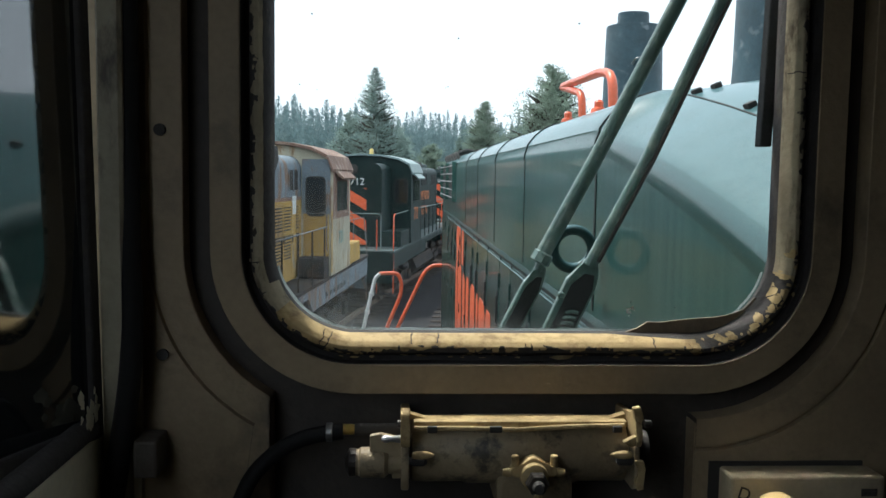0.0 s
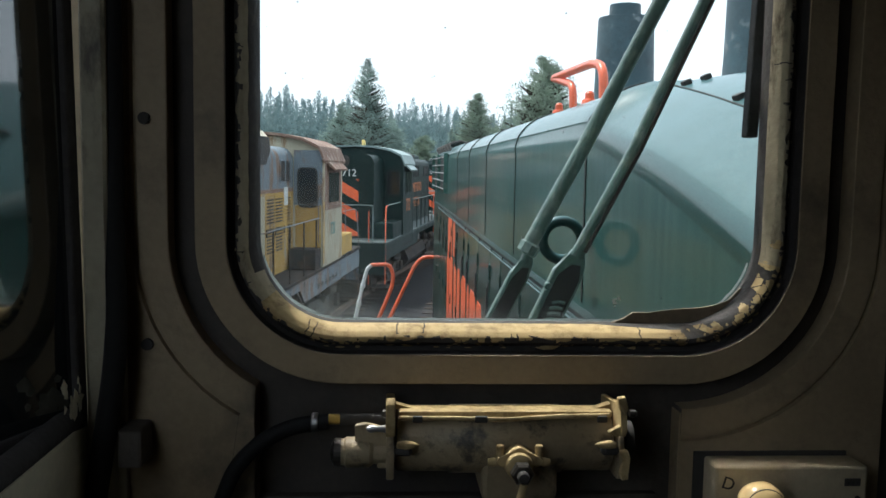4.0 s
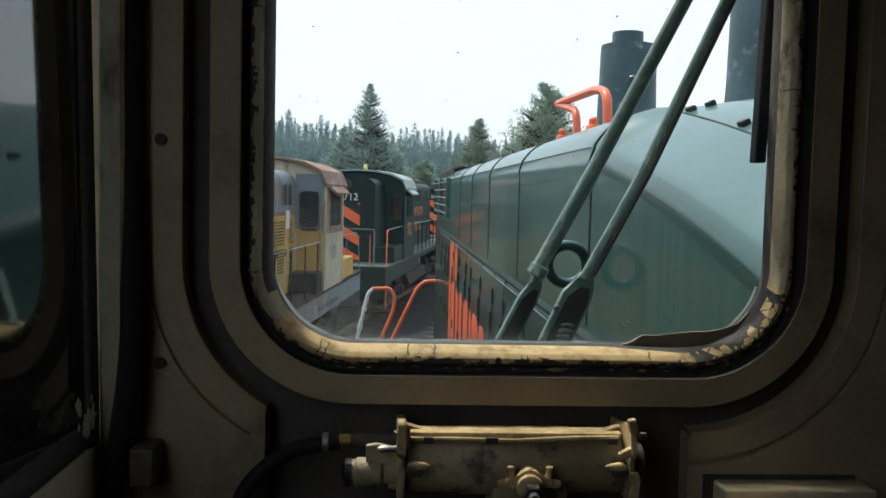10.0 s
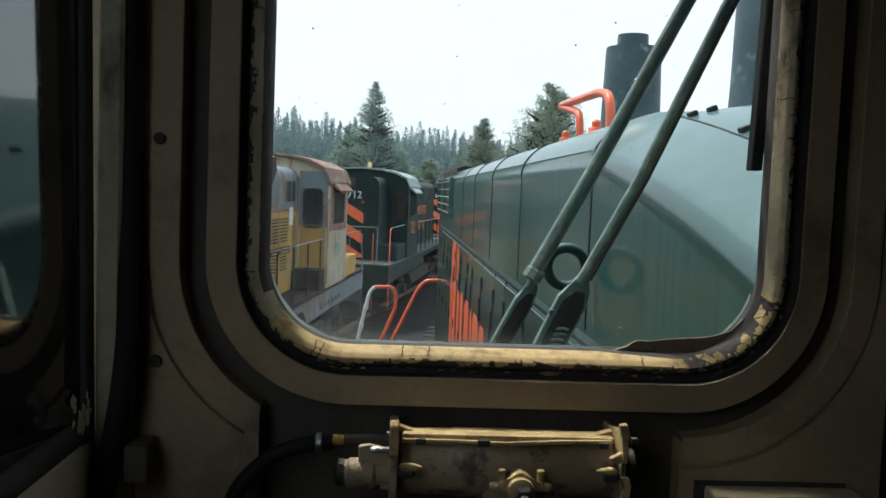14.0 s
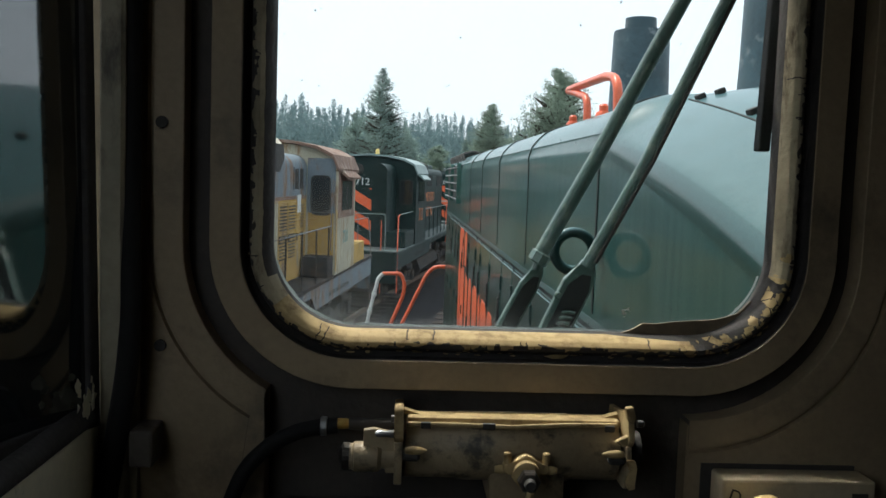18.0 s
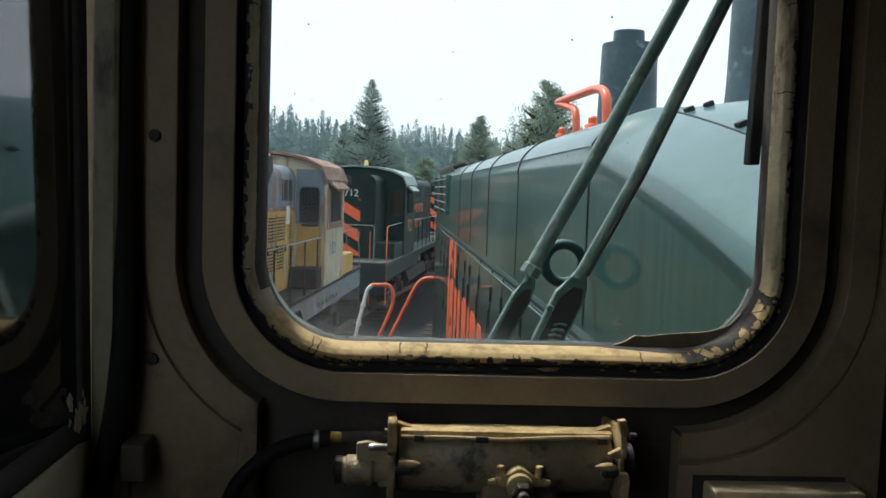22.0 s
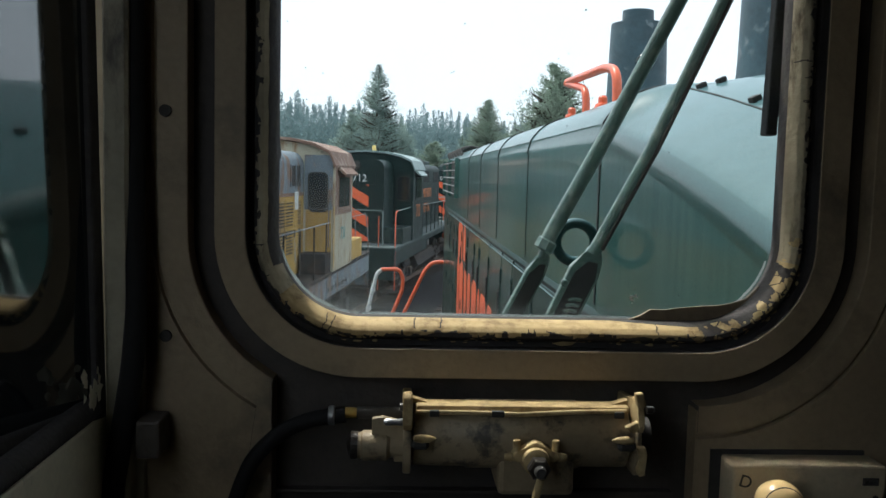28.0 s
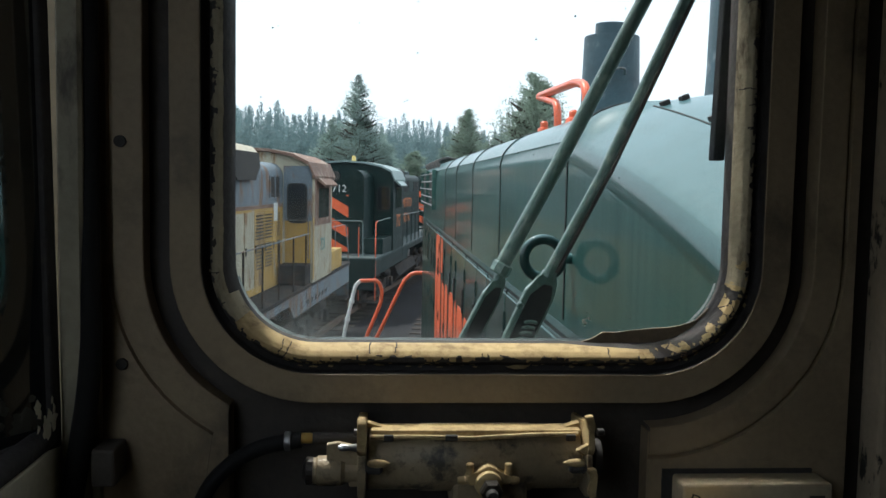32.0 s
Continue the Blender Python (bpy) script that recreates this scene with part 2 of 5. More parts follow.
# Tan switch paint, worn and lightened: light from the left put into its colour.
M_SWITCH = mat("lit_worn_tan_paint", (0.52, 0.43, 0.28), 0.5, 0, 0.2, 9, 0.2, 120, (0.20, 0.16, 0.10), 0.36, 0.08, 12)
M_POST = mat("pale_cream_post_paint", (0.72, 0.66, 0.48), 0.5, 0, 0.15, 9, 0.2, 110, (0.12, 0.10, 0.07), 0.30, 0.05, 14)
# Dimmer copy of the post cream, with dark blotches, for the corner post.
M_CORNER = mat("dim_cream_post_paint", (0.33, 0.295, 0.20), 0.55, 0, 0.2, 9, 0.25, 110, (0.10, 0.085, 0.06), 0.38, 0.06, 14, drip=0.4)
M_CHIPPED = mat("chipped_tan_post_paint", (0.46, 0.37, 0.25), 0.55, 0, 0.2, 9, 0.2, 110, (0.02, 0.018, 0.016), 0.40, 0.02, 22, drip=0.5)
M_RUBBER = mat("black_rubber", (0.050, 0.046, 0.044), 0.75, 0, 0.3, 20, 0.3, 150, (0.07, 0.06, 0.045), 0.36, 0.08, 30, spec=0.2)
M_HOSE = mat("black_hose", (0.013, 0.013, 0.013), 0.7, 0, 0.2, 20, 0.2, 120, spec=0.2)
M_FLAP = mat("peeled_brown_paint", (0.19, 0.145, 0.09), 0.7, 0, 0.3, 30, 0.2, 150, (0.20, 0.155, 0.10), 0.4, 0.1, 40)
M_STEEL = mat("worn_steel", (0.42, 0.42, 0.42), 0.35, 0.9, 0.3, 20, 0.2, 150, (0.10, 0.08, 0.06), 0.40, 0.08, 30)
M_BRASS = mat("brass", (0.70, 0.48, 0.14), 0.35, 0.9, 0.2, 30, 0.1, 150)
M_DARK = mat("dark_grime", (0.042, 0.039, 0.035), 0.8, 0, 0.3, 14, 0.4, 90)
M_CEIL = mat("cab_lining", (0.13, 0.115, 0.09), 0.8, 0, 0.2, 5, 0.2, 60)
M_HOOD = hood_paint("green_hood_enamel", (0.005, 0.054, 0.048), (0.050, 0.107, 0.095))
M_GREEN = mat("green_enamel", (0.05, 0.13, 0.105), 0.35, 0, 0.25, 8, 0.1, 80, (0.20, 0.24, 0.20), 0.36, 0.08, 14, coat=0.4)
M_WIPER = mat("grey_green_wiper_paint", (0.072, 0.135, 0.115), 0.35, 0, 0.3, 20, 0.25, 120, (0.16, 0.22, 0.185), 0.42, 0.08, 45, coat=0.35)
# Darker copy of the hood paint: the doors' dark reflections put into its colour.
M_DOOR = hood_paint("shade_darkened_green_enamel", (0.004, 0.028, 0.024), (0.030, 0.056, 0.048))
# Dark copy of the hood paint for the shade band below the bend.
M_EDGE = hood_paint("bend_band_green_enamel", (0.003, 0.040, 0.034), (0.006, 0.046, 0.039))
M_SEAM = mat("dark_seam", (0.008, 0.012, 0.011), 0.7, 0, 0.2, 10, 0.0, 60)
M_STACK = mat("sooty_stack_steel", (0.042, 0.076, 0.09), 0.5, 0.2, 0.45, 5, 0.3, 50, (0.17, 0.20, 0.21), 0.38, 0.04, 11)
M_ORANGE = mat("orange_red_paint", (0.78, 0.13, 0.045), 0.4, 0, 0.18, 10, 0.1, 90, (0.35, 0.07, 0.03), 0.32, 0.08, 18, coat=0.2)
M_WHITE = mat("white_paint", (0.72, 0.74, 0.72), 0.5, 0, 0.15, 12, 0.1, 90, (0.35, 0.35, 0.32), 0.33, 0.08, 20)
M_GLASS = glass_mat("windscreen_glass", (0.95, 0.98, 0.97), 0.30, 3.5455, 3.5640, (-0.10, 1.0, 3.56))
M_TINT = mat("dark_tinted_glass", (0.010, 0.013, 0.014), 0.03, 0, 0.2, 3, 0.0, 40, coat=1.0, spec=1.0)
M_TINT.node_tree.nodes["Principled BSDF"].inputs["Coat IOR"].default_value = 1.7
M_PANE = mat("dark_window_glass", (0.02, 0.025, 0.028), 0.08, 0, 0.3, 2, 0.0, 40)
M_BALLAST = mat("grey_cinder_ballast", (0.032, 0.031, 0.033), 0.95, 0, 0.35, 0.35, 0.9, 14, (0.024, 0.023, 0.023), 0.48, 0.1, 1.3, spec=0.05)
M_RAIL = mat("rusty_rail_steel", (0.16, 0.10, 0.07), 0.5, 0.6, 0.3, 6, 0.2, 60)
M_TIE = mat("tarred_timber", (0.07, 0.055, 0.045), 0.9, 0, 0.35, 6, 0.6, 40, spec=0.1)
M_TRUCK = mat("grimy_black_underframe", (0.035, 0.035, 0.036), 0.8, 0, 0.4, 4, 0.4, 40, (0.12, 0.085, 0.06), 0.42, 0.1, 5, spec=0.1)
M_YELLOW = mat("faded_yellow_paint", (0.46, 0.29, 0.075), 0.75, 0, 0.25, 1.6, 0.15, 30, (0.30, 0.26, 0.19), 0.40, 0.04, 2.6, drip=0.35)
M_YELLOW_RUSTY = mat("rust_stained_yellow_paint", (0.44, 0.285, 0.10), 0.75, 0, 0.25, 1.6, 0.15, 30, (0.19, 0.125, 0.075), 0.48, 0.05, 4.0, drip=0.3)
M_PATCH = mat("weathered_primer_white", (0.42, 0.385, 0.285), 0.75, 0, 0.2, 2, 0.15, 30, (0.27, 0.17, 0.09), 0.42, 0.04, 4, drip=0.35)
M_GREY = mat("weathered_grey_roof_paint", (0.165, 0.20, 0.225), 0.7, 0, 0.25, 1.5, 0.15, 30, (0.19, 0.12, 0.08), 0.44, 0.05, 2.2, drip=0.4)
M_RUST = mat("rust_brown_roof", (0.21, 0.125, 0.09), 0.8, 0, 0.3, 2, 0.3, 30, (0.38, 0.30, 0.24), 0.40, 0.08, 4)
M_CREAMLOCO = mat("faded_cream_paint", (0.58, 0.51, 0.38), 0.6, 0, 0.2, 1.5, 0.15, 30, (0.42, 0.28, 0.12), 0.34, 0.06, 3)
M_LOCO_GREEN = mat("dark_green_loco_paint", (0.009, 0.024, 0.022), 0.5, 0, 0.3, 1.2, 0.1, 30, (0.03, 0.045, 0.04), 0.38, 0.1, 2.2, spec=0.2)
M_LOCO_GREY = mat("faded_grey_green_paint", (0.055, 0.08, 0.077), 0.6, 0, 0.3, 1.2, 0.1, 30, (0.10, 0.11, 0.105), 0.40, 0.1, 2.2)
M_ROOFLIGHT = mat("pale_grey_green_roof", (0.22, 0.29, 0.28), 0.4, 0, 0.2, 2, 0.1, 30)
M_LETTER = mat("orange_lettering", (0.70, 0.22, 0.07), 0.5, 0, 0.25, 6, 0.0, 40)
M_TEAL = mat("faded_teal_lettering", (0.13, 0.27, 0.25), 0.6, 0, 0.25, 6, 0.0, 40)
M_BEACON = mat("amber_beacon", (0.75, 0.55, 0.18), 0.2, 0, 0.1, 10, 0.0, 40)
M_BARK = mat("pine_bark", (0.07, 0.058, 0.045), 0.9, 0, 0.3, 3, 0.5, 20)


def needles(name, color, through):
    """Needles, or a thin crust: part of the light goes through."""
    m = mat(name, color, 0.8, 0, 0.35, 0.35, 0.0, 3, spec=0.05)
    n, l = m.node_tree.nodes, m.node_tree.links
    b, out = n["Principled BSDF"], n["Material Output"]
    tl, mx = n.new("ShaderNodeBsdfTranslucent"), n.new("ShaderNodeMixShader")
    mx.inputs[0].default_value = through
    l.new(b.inputs["Base Color"].links[0].from_socket, tl.inputs[0])
    l.new(b.outputs[0], mx.inputs[1])
    l.new(tl.outputs[0], mx.inputs[2])
    l.new(mx.outputs[0], out.inputs[0])
    return m


M_DUST = needles("packed_grey_dust", (0.36, 0.40, 0.385), 0.6)
# Needle greens lifted and blued with distance: smoky haze put into their colour.
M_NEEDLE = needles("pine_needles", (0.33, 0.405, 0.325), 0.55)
M_NEEDLE_MID = needles("hazed_mid_needles", (0.36, 0.45, 0.405), 0.55)
M_NEEDLE_FAR = needles("hazed_far_needles", (0.215, 0.295, 0.30), 0.65)


# ---- mesh helpers ----
def part(name, bm, material, parent=None, label="", smooth=False):
    """Links a bmesh as one mesh object, under its thing or part."""
    me = bpy.data.meshes.new(name)
    bmesh.ops.recalc_face_normals(bm, faces=bm.faces)
    bm.to_mesh(me)
    bm.free()
    me.materials.append(material)
    if smooth:
        me.polygons.foreach_set("use_smooth", [True] * len(me.polygons))
        me.set_sharp_from_angle(angle=radians(40))
    ob = new(name, me)
    if parent:
        ob.parent = parent
    if label:
        ob["label"] = label
    return ob


def thing(name, label, category, group="", at=None, kind=""):
    ob = new(name)
    ob.empty_display_size = 0.05
    if at is not None:
        ob.matrix_world = at
    return tagged(ob, label, category, group, kind)


def box(lo, hi, bevel=0.0, segs=2):
    bm = bmesh.new()
    bmesh.ops.create_cube(bm, size=1)
    for v in bm.verts:
        for a in range(3):
            v.co[a] = lo[a] if v.co[a] < 0 else hi[a]
    if bevel:
        bmesh.ops.bevel(bm, geom=bm.edges[:], offset=bevel, segments=segs, affect="EDGES", profile=0.5)
    return bm


def tube(points, radius, sides=10, caps=True, taper=None):
    """A round tube along a line of points."""
    bm, rings = bmesh.new(), []
    pts = [Vector(p) for p in points]
    ref = None
    for i, p in enumerate(pts):
        d = (pts[min(i + 1, len(pts) - 1)] - pts[max(i - 1, 0)]).normalized()
        if ref is None:
            ref = d.orthogonal().normalized()
        ref = (ref - d * ref.dot(d)).normalized()
        side = d.cross(ref)
        r = radius if taper is None else radius + (taper - radius) * i / (len(pts) - 1)
        rings.append([bm.verts.new(p + (ref * math.cos(a) + side * math.sin(a)) * r) for a in (2 * math.pi * k / sides for k in range(sides))])
    for a, b in zip(rings, rings[1:]):
        for k in range(sides):
            bm.faces.new((a[k], a[(k + 1) % sides], b[(k + 1) % sides], b[k]))
    if caps:
        bm.faces.new(rings[0])
        bm.faces.new(rings[-1])
    return bm


def bent(points, radius=0.05, steps=5):
    """Points of a bent rod: the corners of the given line rounded."""
    pts = [Vector(p) for p in points]
    out = [pts[0]]
    for a, b, c in zip(pts, pts[1:], pts[2:]):
        r = min(radius, (b - a).length * 0.45, (c - b).length * 0.45)
        p, q = b + (a - b).normalized() * r, b + (c - b).normalized() * r
        for k in range(steps + 1):
            u = k / steps
            out.append(p * (1 - u) ** 2 + b * 2 * u * (1 - u) + q * u * u)
    return out + [pts[-1]]


def turned(profile, at, axis="z", sides=24):
    """A turned body: (radius, height) pairs round an axis through at."""
    bm, rings = bmesh.new(), []
    for r, h in profile:
        ring = []
        for k in range(sides):
            a = 2 * math.pi * k / sides
            u, v = r * math.cos(a), r * math.sin(a)
            co = {"z": (u, v, h), "y": (u, h, v), "x": (h, u, v)}[axis]
            ring.append(bm.verts.new(Vector(at) + Vector(co)))
        rings.append(ring)
    for a, b in zip(rings, rings[1:]):
        for k in range(sides):
            bm.faces.new((a[k], a[(k + 1) % sides], b[(k + 1) % sides], b[k]))
    bm.faces.new(rings[0])
    bm.faces.new(rings[-1])
    return bm


def torus(at, major, minor, axis="y", sides=36, rings=14):
    bm, all_rings = bmesh.new(), []
    for k in range(sides):
        a = 2 * math.pi * k / sides
        ring = []
        for j in range(rings):
            b = 2 * math.pi * j / rings
            r, h = major + minor * math.cos(b), minor * math.sin(b)
            u, v = r * math.cos(a), r * math.sin(a)
            ring.append(bm.verts.new(Vector(at) + Vector({"z": (u, v, h), "y": (u, h, v), "x": (h, u, v)}[axis])))
        all_rings.append(ring)
    for k in range(sides):
        a, b = all_rings[k], all_rings[(k + 1) % sides]
        for j in range(rings):
            bm.faces.new((a[j], a[(j + 1) % rings], b[(j + 1) % rings], b[j]))
    return bm


def prism(outline, lo, hi, axis="y", bevel=0.0):
    """An outline of (u, v) pairs drawn out along an axis: (x, z) along y, (y, z) along x, (x, y) along z."""
    bm = bmesh.new()
    def at(u, v, h):
        return {"y": (u, h, v), "x": (h, u, v), "z": (u, v, h)}[axis]
    a = [bm.verts.new(at(u, v, lo)) for u, v in outline]
    b = [bm.verts.new(at(u, v, hi)) for u, v in outline]
    k = len(a)
    for i in range(k):
        bm.faces.new((a[i], a[(i + 1) % k], b[(i + 1) % k], b[i]))
    bm.faces.new(a)
    bm.faces.new(b)
    if bevel:
        bmesh.ops.bevel(bm, geom=bm.edges[:], offset=bevel, segments=2, affect="EDGES", profile=0.5)
    return bm


def loft(sections, close=False):
    """Skins a row of point lists of equal length."""
    bm = bmesh.new()
    rows = [[bm.verts.new(p) for p in s] for s in sections]
    for a, b in zip(rows, rows[1:]):
        k = len(a)
        for i in range(k if close else k - 1):
            quad = (a[i], a[(i + 1) % k], b[(i + 1) % k], b[i])
            if len({tuple(v.co) for v in quad}) >= 3:
                bm.faces.new(quad)
    return bm


def words(text, size, m, material, parent, name="lettering", depth=0.004, align="CENTER", stretch=1.0):
    """Raised lettering as a mesh, in the plane of m."""
    cu = bpy.data.curves.new(name, "FONT")
    cu.body, cu.size, cu.extrude, cu.align_x = text, size, depth, align
    tmp = bpy.data.objects.new(name, cu)
    scene.collection.objects.link(tmp)
    me = bpy.data.meshes.new_from_object(tmp.evaluated_get(bpy.context.evaluated_depsgraph_get()))
    bpy.data.objects.remove(tmp)
    me.materials.clear()
    me.materials.append(material)
    me.transform(m @ Matrix.Diagonal((stretch, 1, 1, 1)))
    ob = new(name, me)
    ob.parent = parent
    return ob


# ======== the cab ========
GX0, GX1, GZ0, GZ1, GR = -0.120, 0.436, 3.5455, 4.06, 0.092


def loop(d, y, straight=30, arc=15):
    """The rounded outline of the window, d outside the edge of the glass, anticlockwise from the left end of the sill."""
    out, r = [], GR + d
    cx0, cx1, cz0, cz1 = GX0 + GR, GX1 - GR, GZ0 + GR, GZ1 - GR
    def run(p, q):
        for k in range(straight):
            u = k / straight
            out.append((p[0] + (q[0] - p[0]) * u, y, p[1] + (q[1] - p[1]) * u))
    def bow(cx, cz, a0):
        for k in range(arc):
            a = radians(a0 + 90 * k / arc)
            out.append((cx + r * math.cos(a), y, cz + r * math.sin(a)))
    run((cx0, cz0 - r), (cx1, cz0 - r))
    bow(cx1, cz0, 270)
    run((cx1 + r, cz0), (cx1 + r, cz1))
    bow(cx1, cz1, 0)
    run((cx1, cz1 + r), (cx0, cz1 + r))
    bow(cx0, cz1, 90)
    run((cx0 - r, cz1), (cx0 - r, cz0))
    bow(cx0, cz0, 180)
    return out


def frame_loop(x0, x1, z0, z1, y, straight=30, arc=15):
    """The same count of points on a plain rectangle, so that a sheet can be skinned round the window."""
    out = []
    cx0, cx1, cz0, cz1 = GX0 + GR, GX1 - GR, GZ0 + GR, GZ1 - GR
    for k in range(straight):
        out.append((cx0 + (cx1 - cx0) * k / straight, y, z0))
    out += [(cx1, y, z0)] + [(x1, y, z0)] * (arc - 1)
    for k in range(straight):
        out.append((x1, y, cz0 + (cz1 - cz0) * k / straight))
    out += [(x1, y, cz1)] + [(x1, y, z1)] * (arc - 1)
    for k in range(straight):
        out.append((cx1 + (cx0 - cx1) * k / straight, y, z1))
    out += [(cx0, y, z1)] + [(x0, y, z1)] * (arc - 1)
    for k in range(straight):
        out.append((x0, y, cz1 + (cz0 - cz1) * k / straight))
    out += [(x0, y, cz0)] + [(x0, y, z0)] * (arc - 1)
    return out


def ring(rows, keep=None):
    """Skins closed loops; keep(middle) drops faces."""
    bm = loft(rows, close=True)
    if keep:
        gone = [f for f in bm.faces if not keep(f.calc_center_median(), f)]
        bmesh.ops.delete(bm, geom=gone, context="FACES")
    return bm


def lower_gap(c, f):
    """Leaves the recess open below the sill."""
    near = [v.co for v in f.verts if v.co.z > 3.3]
    if not near or c.x > 0.344:
        return not (c.z < 3.5 and -0.117 < c.x < 0.344)
    turn = [math.degrees(math.atan2(p.z - 3.6375, p.x + 0.028)) % 360 for p in near]
    return not (c.z < 3.5 and min(turn) > 239.5)


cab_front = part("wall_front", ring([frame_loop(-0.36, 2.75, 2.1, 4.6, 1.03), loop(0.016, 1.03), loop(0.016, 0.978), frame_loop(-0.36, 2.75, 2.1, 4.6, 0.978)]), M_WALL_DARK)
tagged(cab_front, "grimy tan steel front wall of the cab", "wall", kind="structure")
panel = thing("wall_lining", "dull tan painted steel lining plate round the cab window", "wall panel", kind="structure")
bm = ring([loop(0.088, 0.977), loop(0.088, 0.9510), loop(0.0890, 0.950), loop(0.119, 0.950), loop(0.120, 0.957), loop(0.124, 0.957), loop(0.1255, 0.951),
           frame_loop(-0.253, 0.572, 2.6, 4.5, 0.951)], lower_gap)
part("plate", bm, M_WALL, panel, smooth=False)
for name, pts in (("recess_edge", [(-0.1362, 0.951, 3.4502), (-0.118, 0.951, 3.4816), (-0.118, 0.951, 2.6), (-0.253, 0.951, 2.6)]),
                  ("recess_return", [(-0.118, 0.951, 3.4816), (-0.118, 0.978, 3.4816), (-0.118, 0.978, 2.6), (-0.118, 0.951, 2.6)]),
                  ("recess_return", [(0.342, 0.9512, 3.452), (0.342, 0.978, 3.452), (0.342, 0.978, 2.6), (0.342, 0.9512, 2.6)])):
    bm = bmesh.new()
    bm.faces.new([bm.verts.new(p) for p in pts])
    ext = bmesh.ops.extrude_face_region(bm, geom=bm.faces[:])
    shift = Vector((0, 0.002, 0)) if name == "recess_edge" else Vector((-0.002 if pts[0][0] < 0 else 0.002, 0, 0))
    bmesh.ops.translate(bm, verts=[v for v in ext["geom"] if isinstance(v, bmesh.types.BMVert)], vec=shift)
    part(name, bm, M_WALL, panel)
for z in (3.762, 3.527):
    part("screw_hole", turned([(0.0062, 0), (0.0062, 0.004), (0.004, 0.005)], (-0.2305, 0.9465, z), "y", 14), M_DARK, panel, smooth=True)

window = thing("window_1", "cab front window with a paint-flaked rubber gasket", "window", kind="structure")
pane = part("window_pane", ring([loop(0.013, 1.0), loop(0.013, 1.005)]), M_GLASS, window, "dusty clear glass with specks")
bm = bmesh.new()
bm.from_mesh(pane.data)
for y in (1.0, 1.005):
    bm.faces.new([bm.verts.new(p) for p in loop(0.013, y)])
bmesh.ops.remove_doubles(bm, verts=bm.verts[:], dist=1e-5)
bmesh.ops.recalc_face_normals(bm, faces=bm.faces[:])
bm.to_mesh(pane.data)
bm.free()
pane.visible_shadow = False
BEAD = [(0.000, 0.999), (-0.0015, 0.986), (0.001, 0.972), (0.006, 0.962), (0.012, 0.957), (0.017, 0.958), (0.0205, 0.963), (0.0225, 0.970)]
part("gasket", ring([loop(d, y) for d, y in BEAD] + [loop(0.0272, 0.966), loop(0.0281, 0.9512), loop(0.0288, 0.9512)]), M_RUBBER, window, "cracked black rubber gasket", smooth=True)


FINE, ARCS = 300, 150
BEAD_D = [-0.0018 + 0.0298 * k / 31 for k in range(32)]


def bead_y(d):
    """Depth of the bead's surface at the offset d."""
    pts = [(-0.0018, 0.981), (0.0003, 0.9715), (0.0055, 0.9612), (0.011, 0.9562), (0.0155, 0.9566), (0.0195, 0.9610), (0.0222, 0.9672), (0.0255, 0.9652), (0.0285, 0.9660)]
    for (a, ya), (b, yb) in zip(pts, pts[1:]):
        if d <= b:
            u = (max(d, a) - a) / (b - a)
            return ya + (yb - ya) * u
    return pts[-1][1]


BEAD_ROWS = [loop(d, bead_y(d) - 0.0006, FINE, ARCS) for d in BEAD_D]


def on_bead(i, d):
    """A point of the bead's surface at the step i along the window's edge."""
    count = len(BEAD_ROWS[0])
    f = min(max((d - BEAD_D[0]) / (BEAD_D[1] - BEAD_D[0]), 0), 30.99)
    k, u = int(f), f - int(f)
    i0, v = int(i) % count, i - int(i)
    p = Vector(BEAD_ROWS[k][i0]).lerp(Vector(BEAD_ROWS[k][(i0 + 1) % count]), v)
    q = Vector(BEAD_ROWS[k + 1][i0]).lerp(Vector(BEAD_ROWS[k + 1][(i0 + 1) % count]), v)
    return p.lerp(q, u)


def cell(p, d, size, stretch=1.0):
    """Which flake of paint a spot belongs to: its distance from the crack, a chance of its own, and its offset d."""
    near, spots = noise.voronoi(Vector((p.x / (size * stretch), d / size, p.z / (size * stretch))))
    chance = abs(math.sin(spots[0].x * 12.99 + spots[0].y * 78.2 + spots[0].z * 37.7) * 43758.5) % 1
    return near[1] - near[0], chance, spots[0].y * size


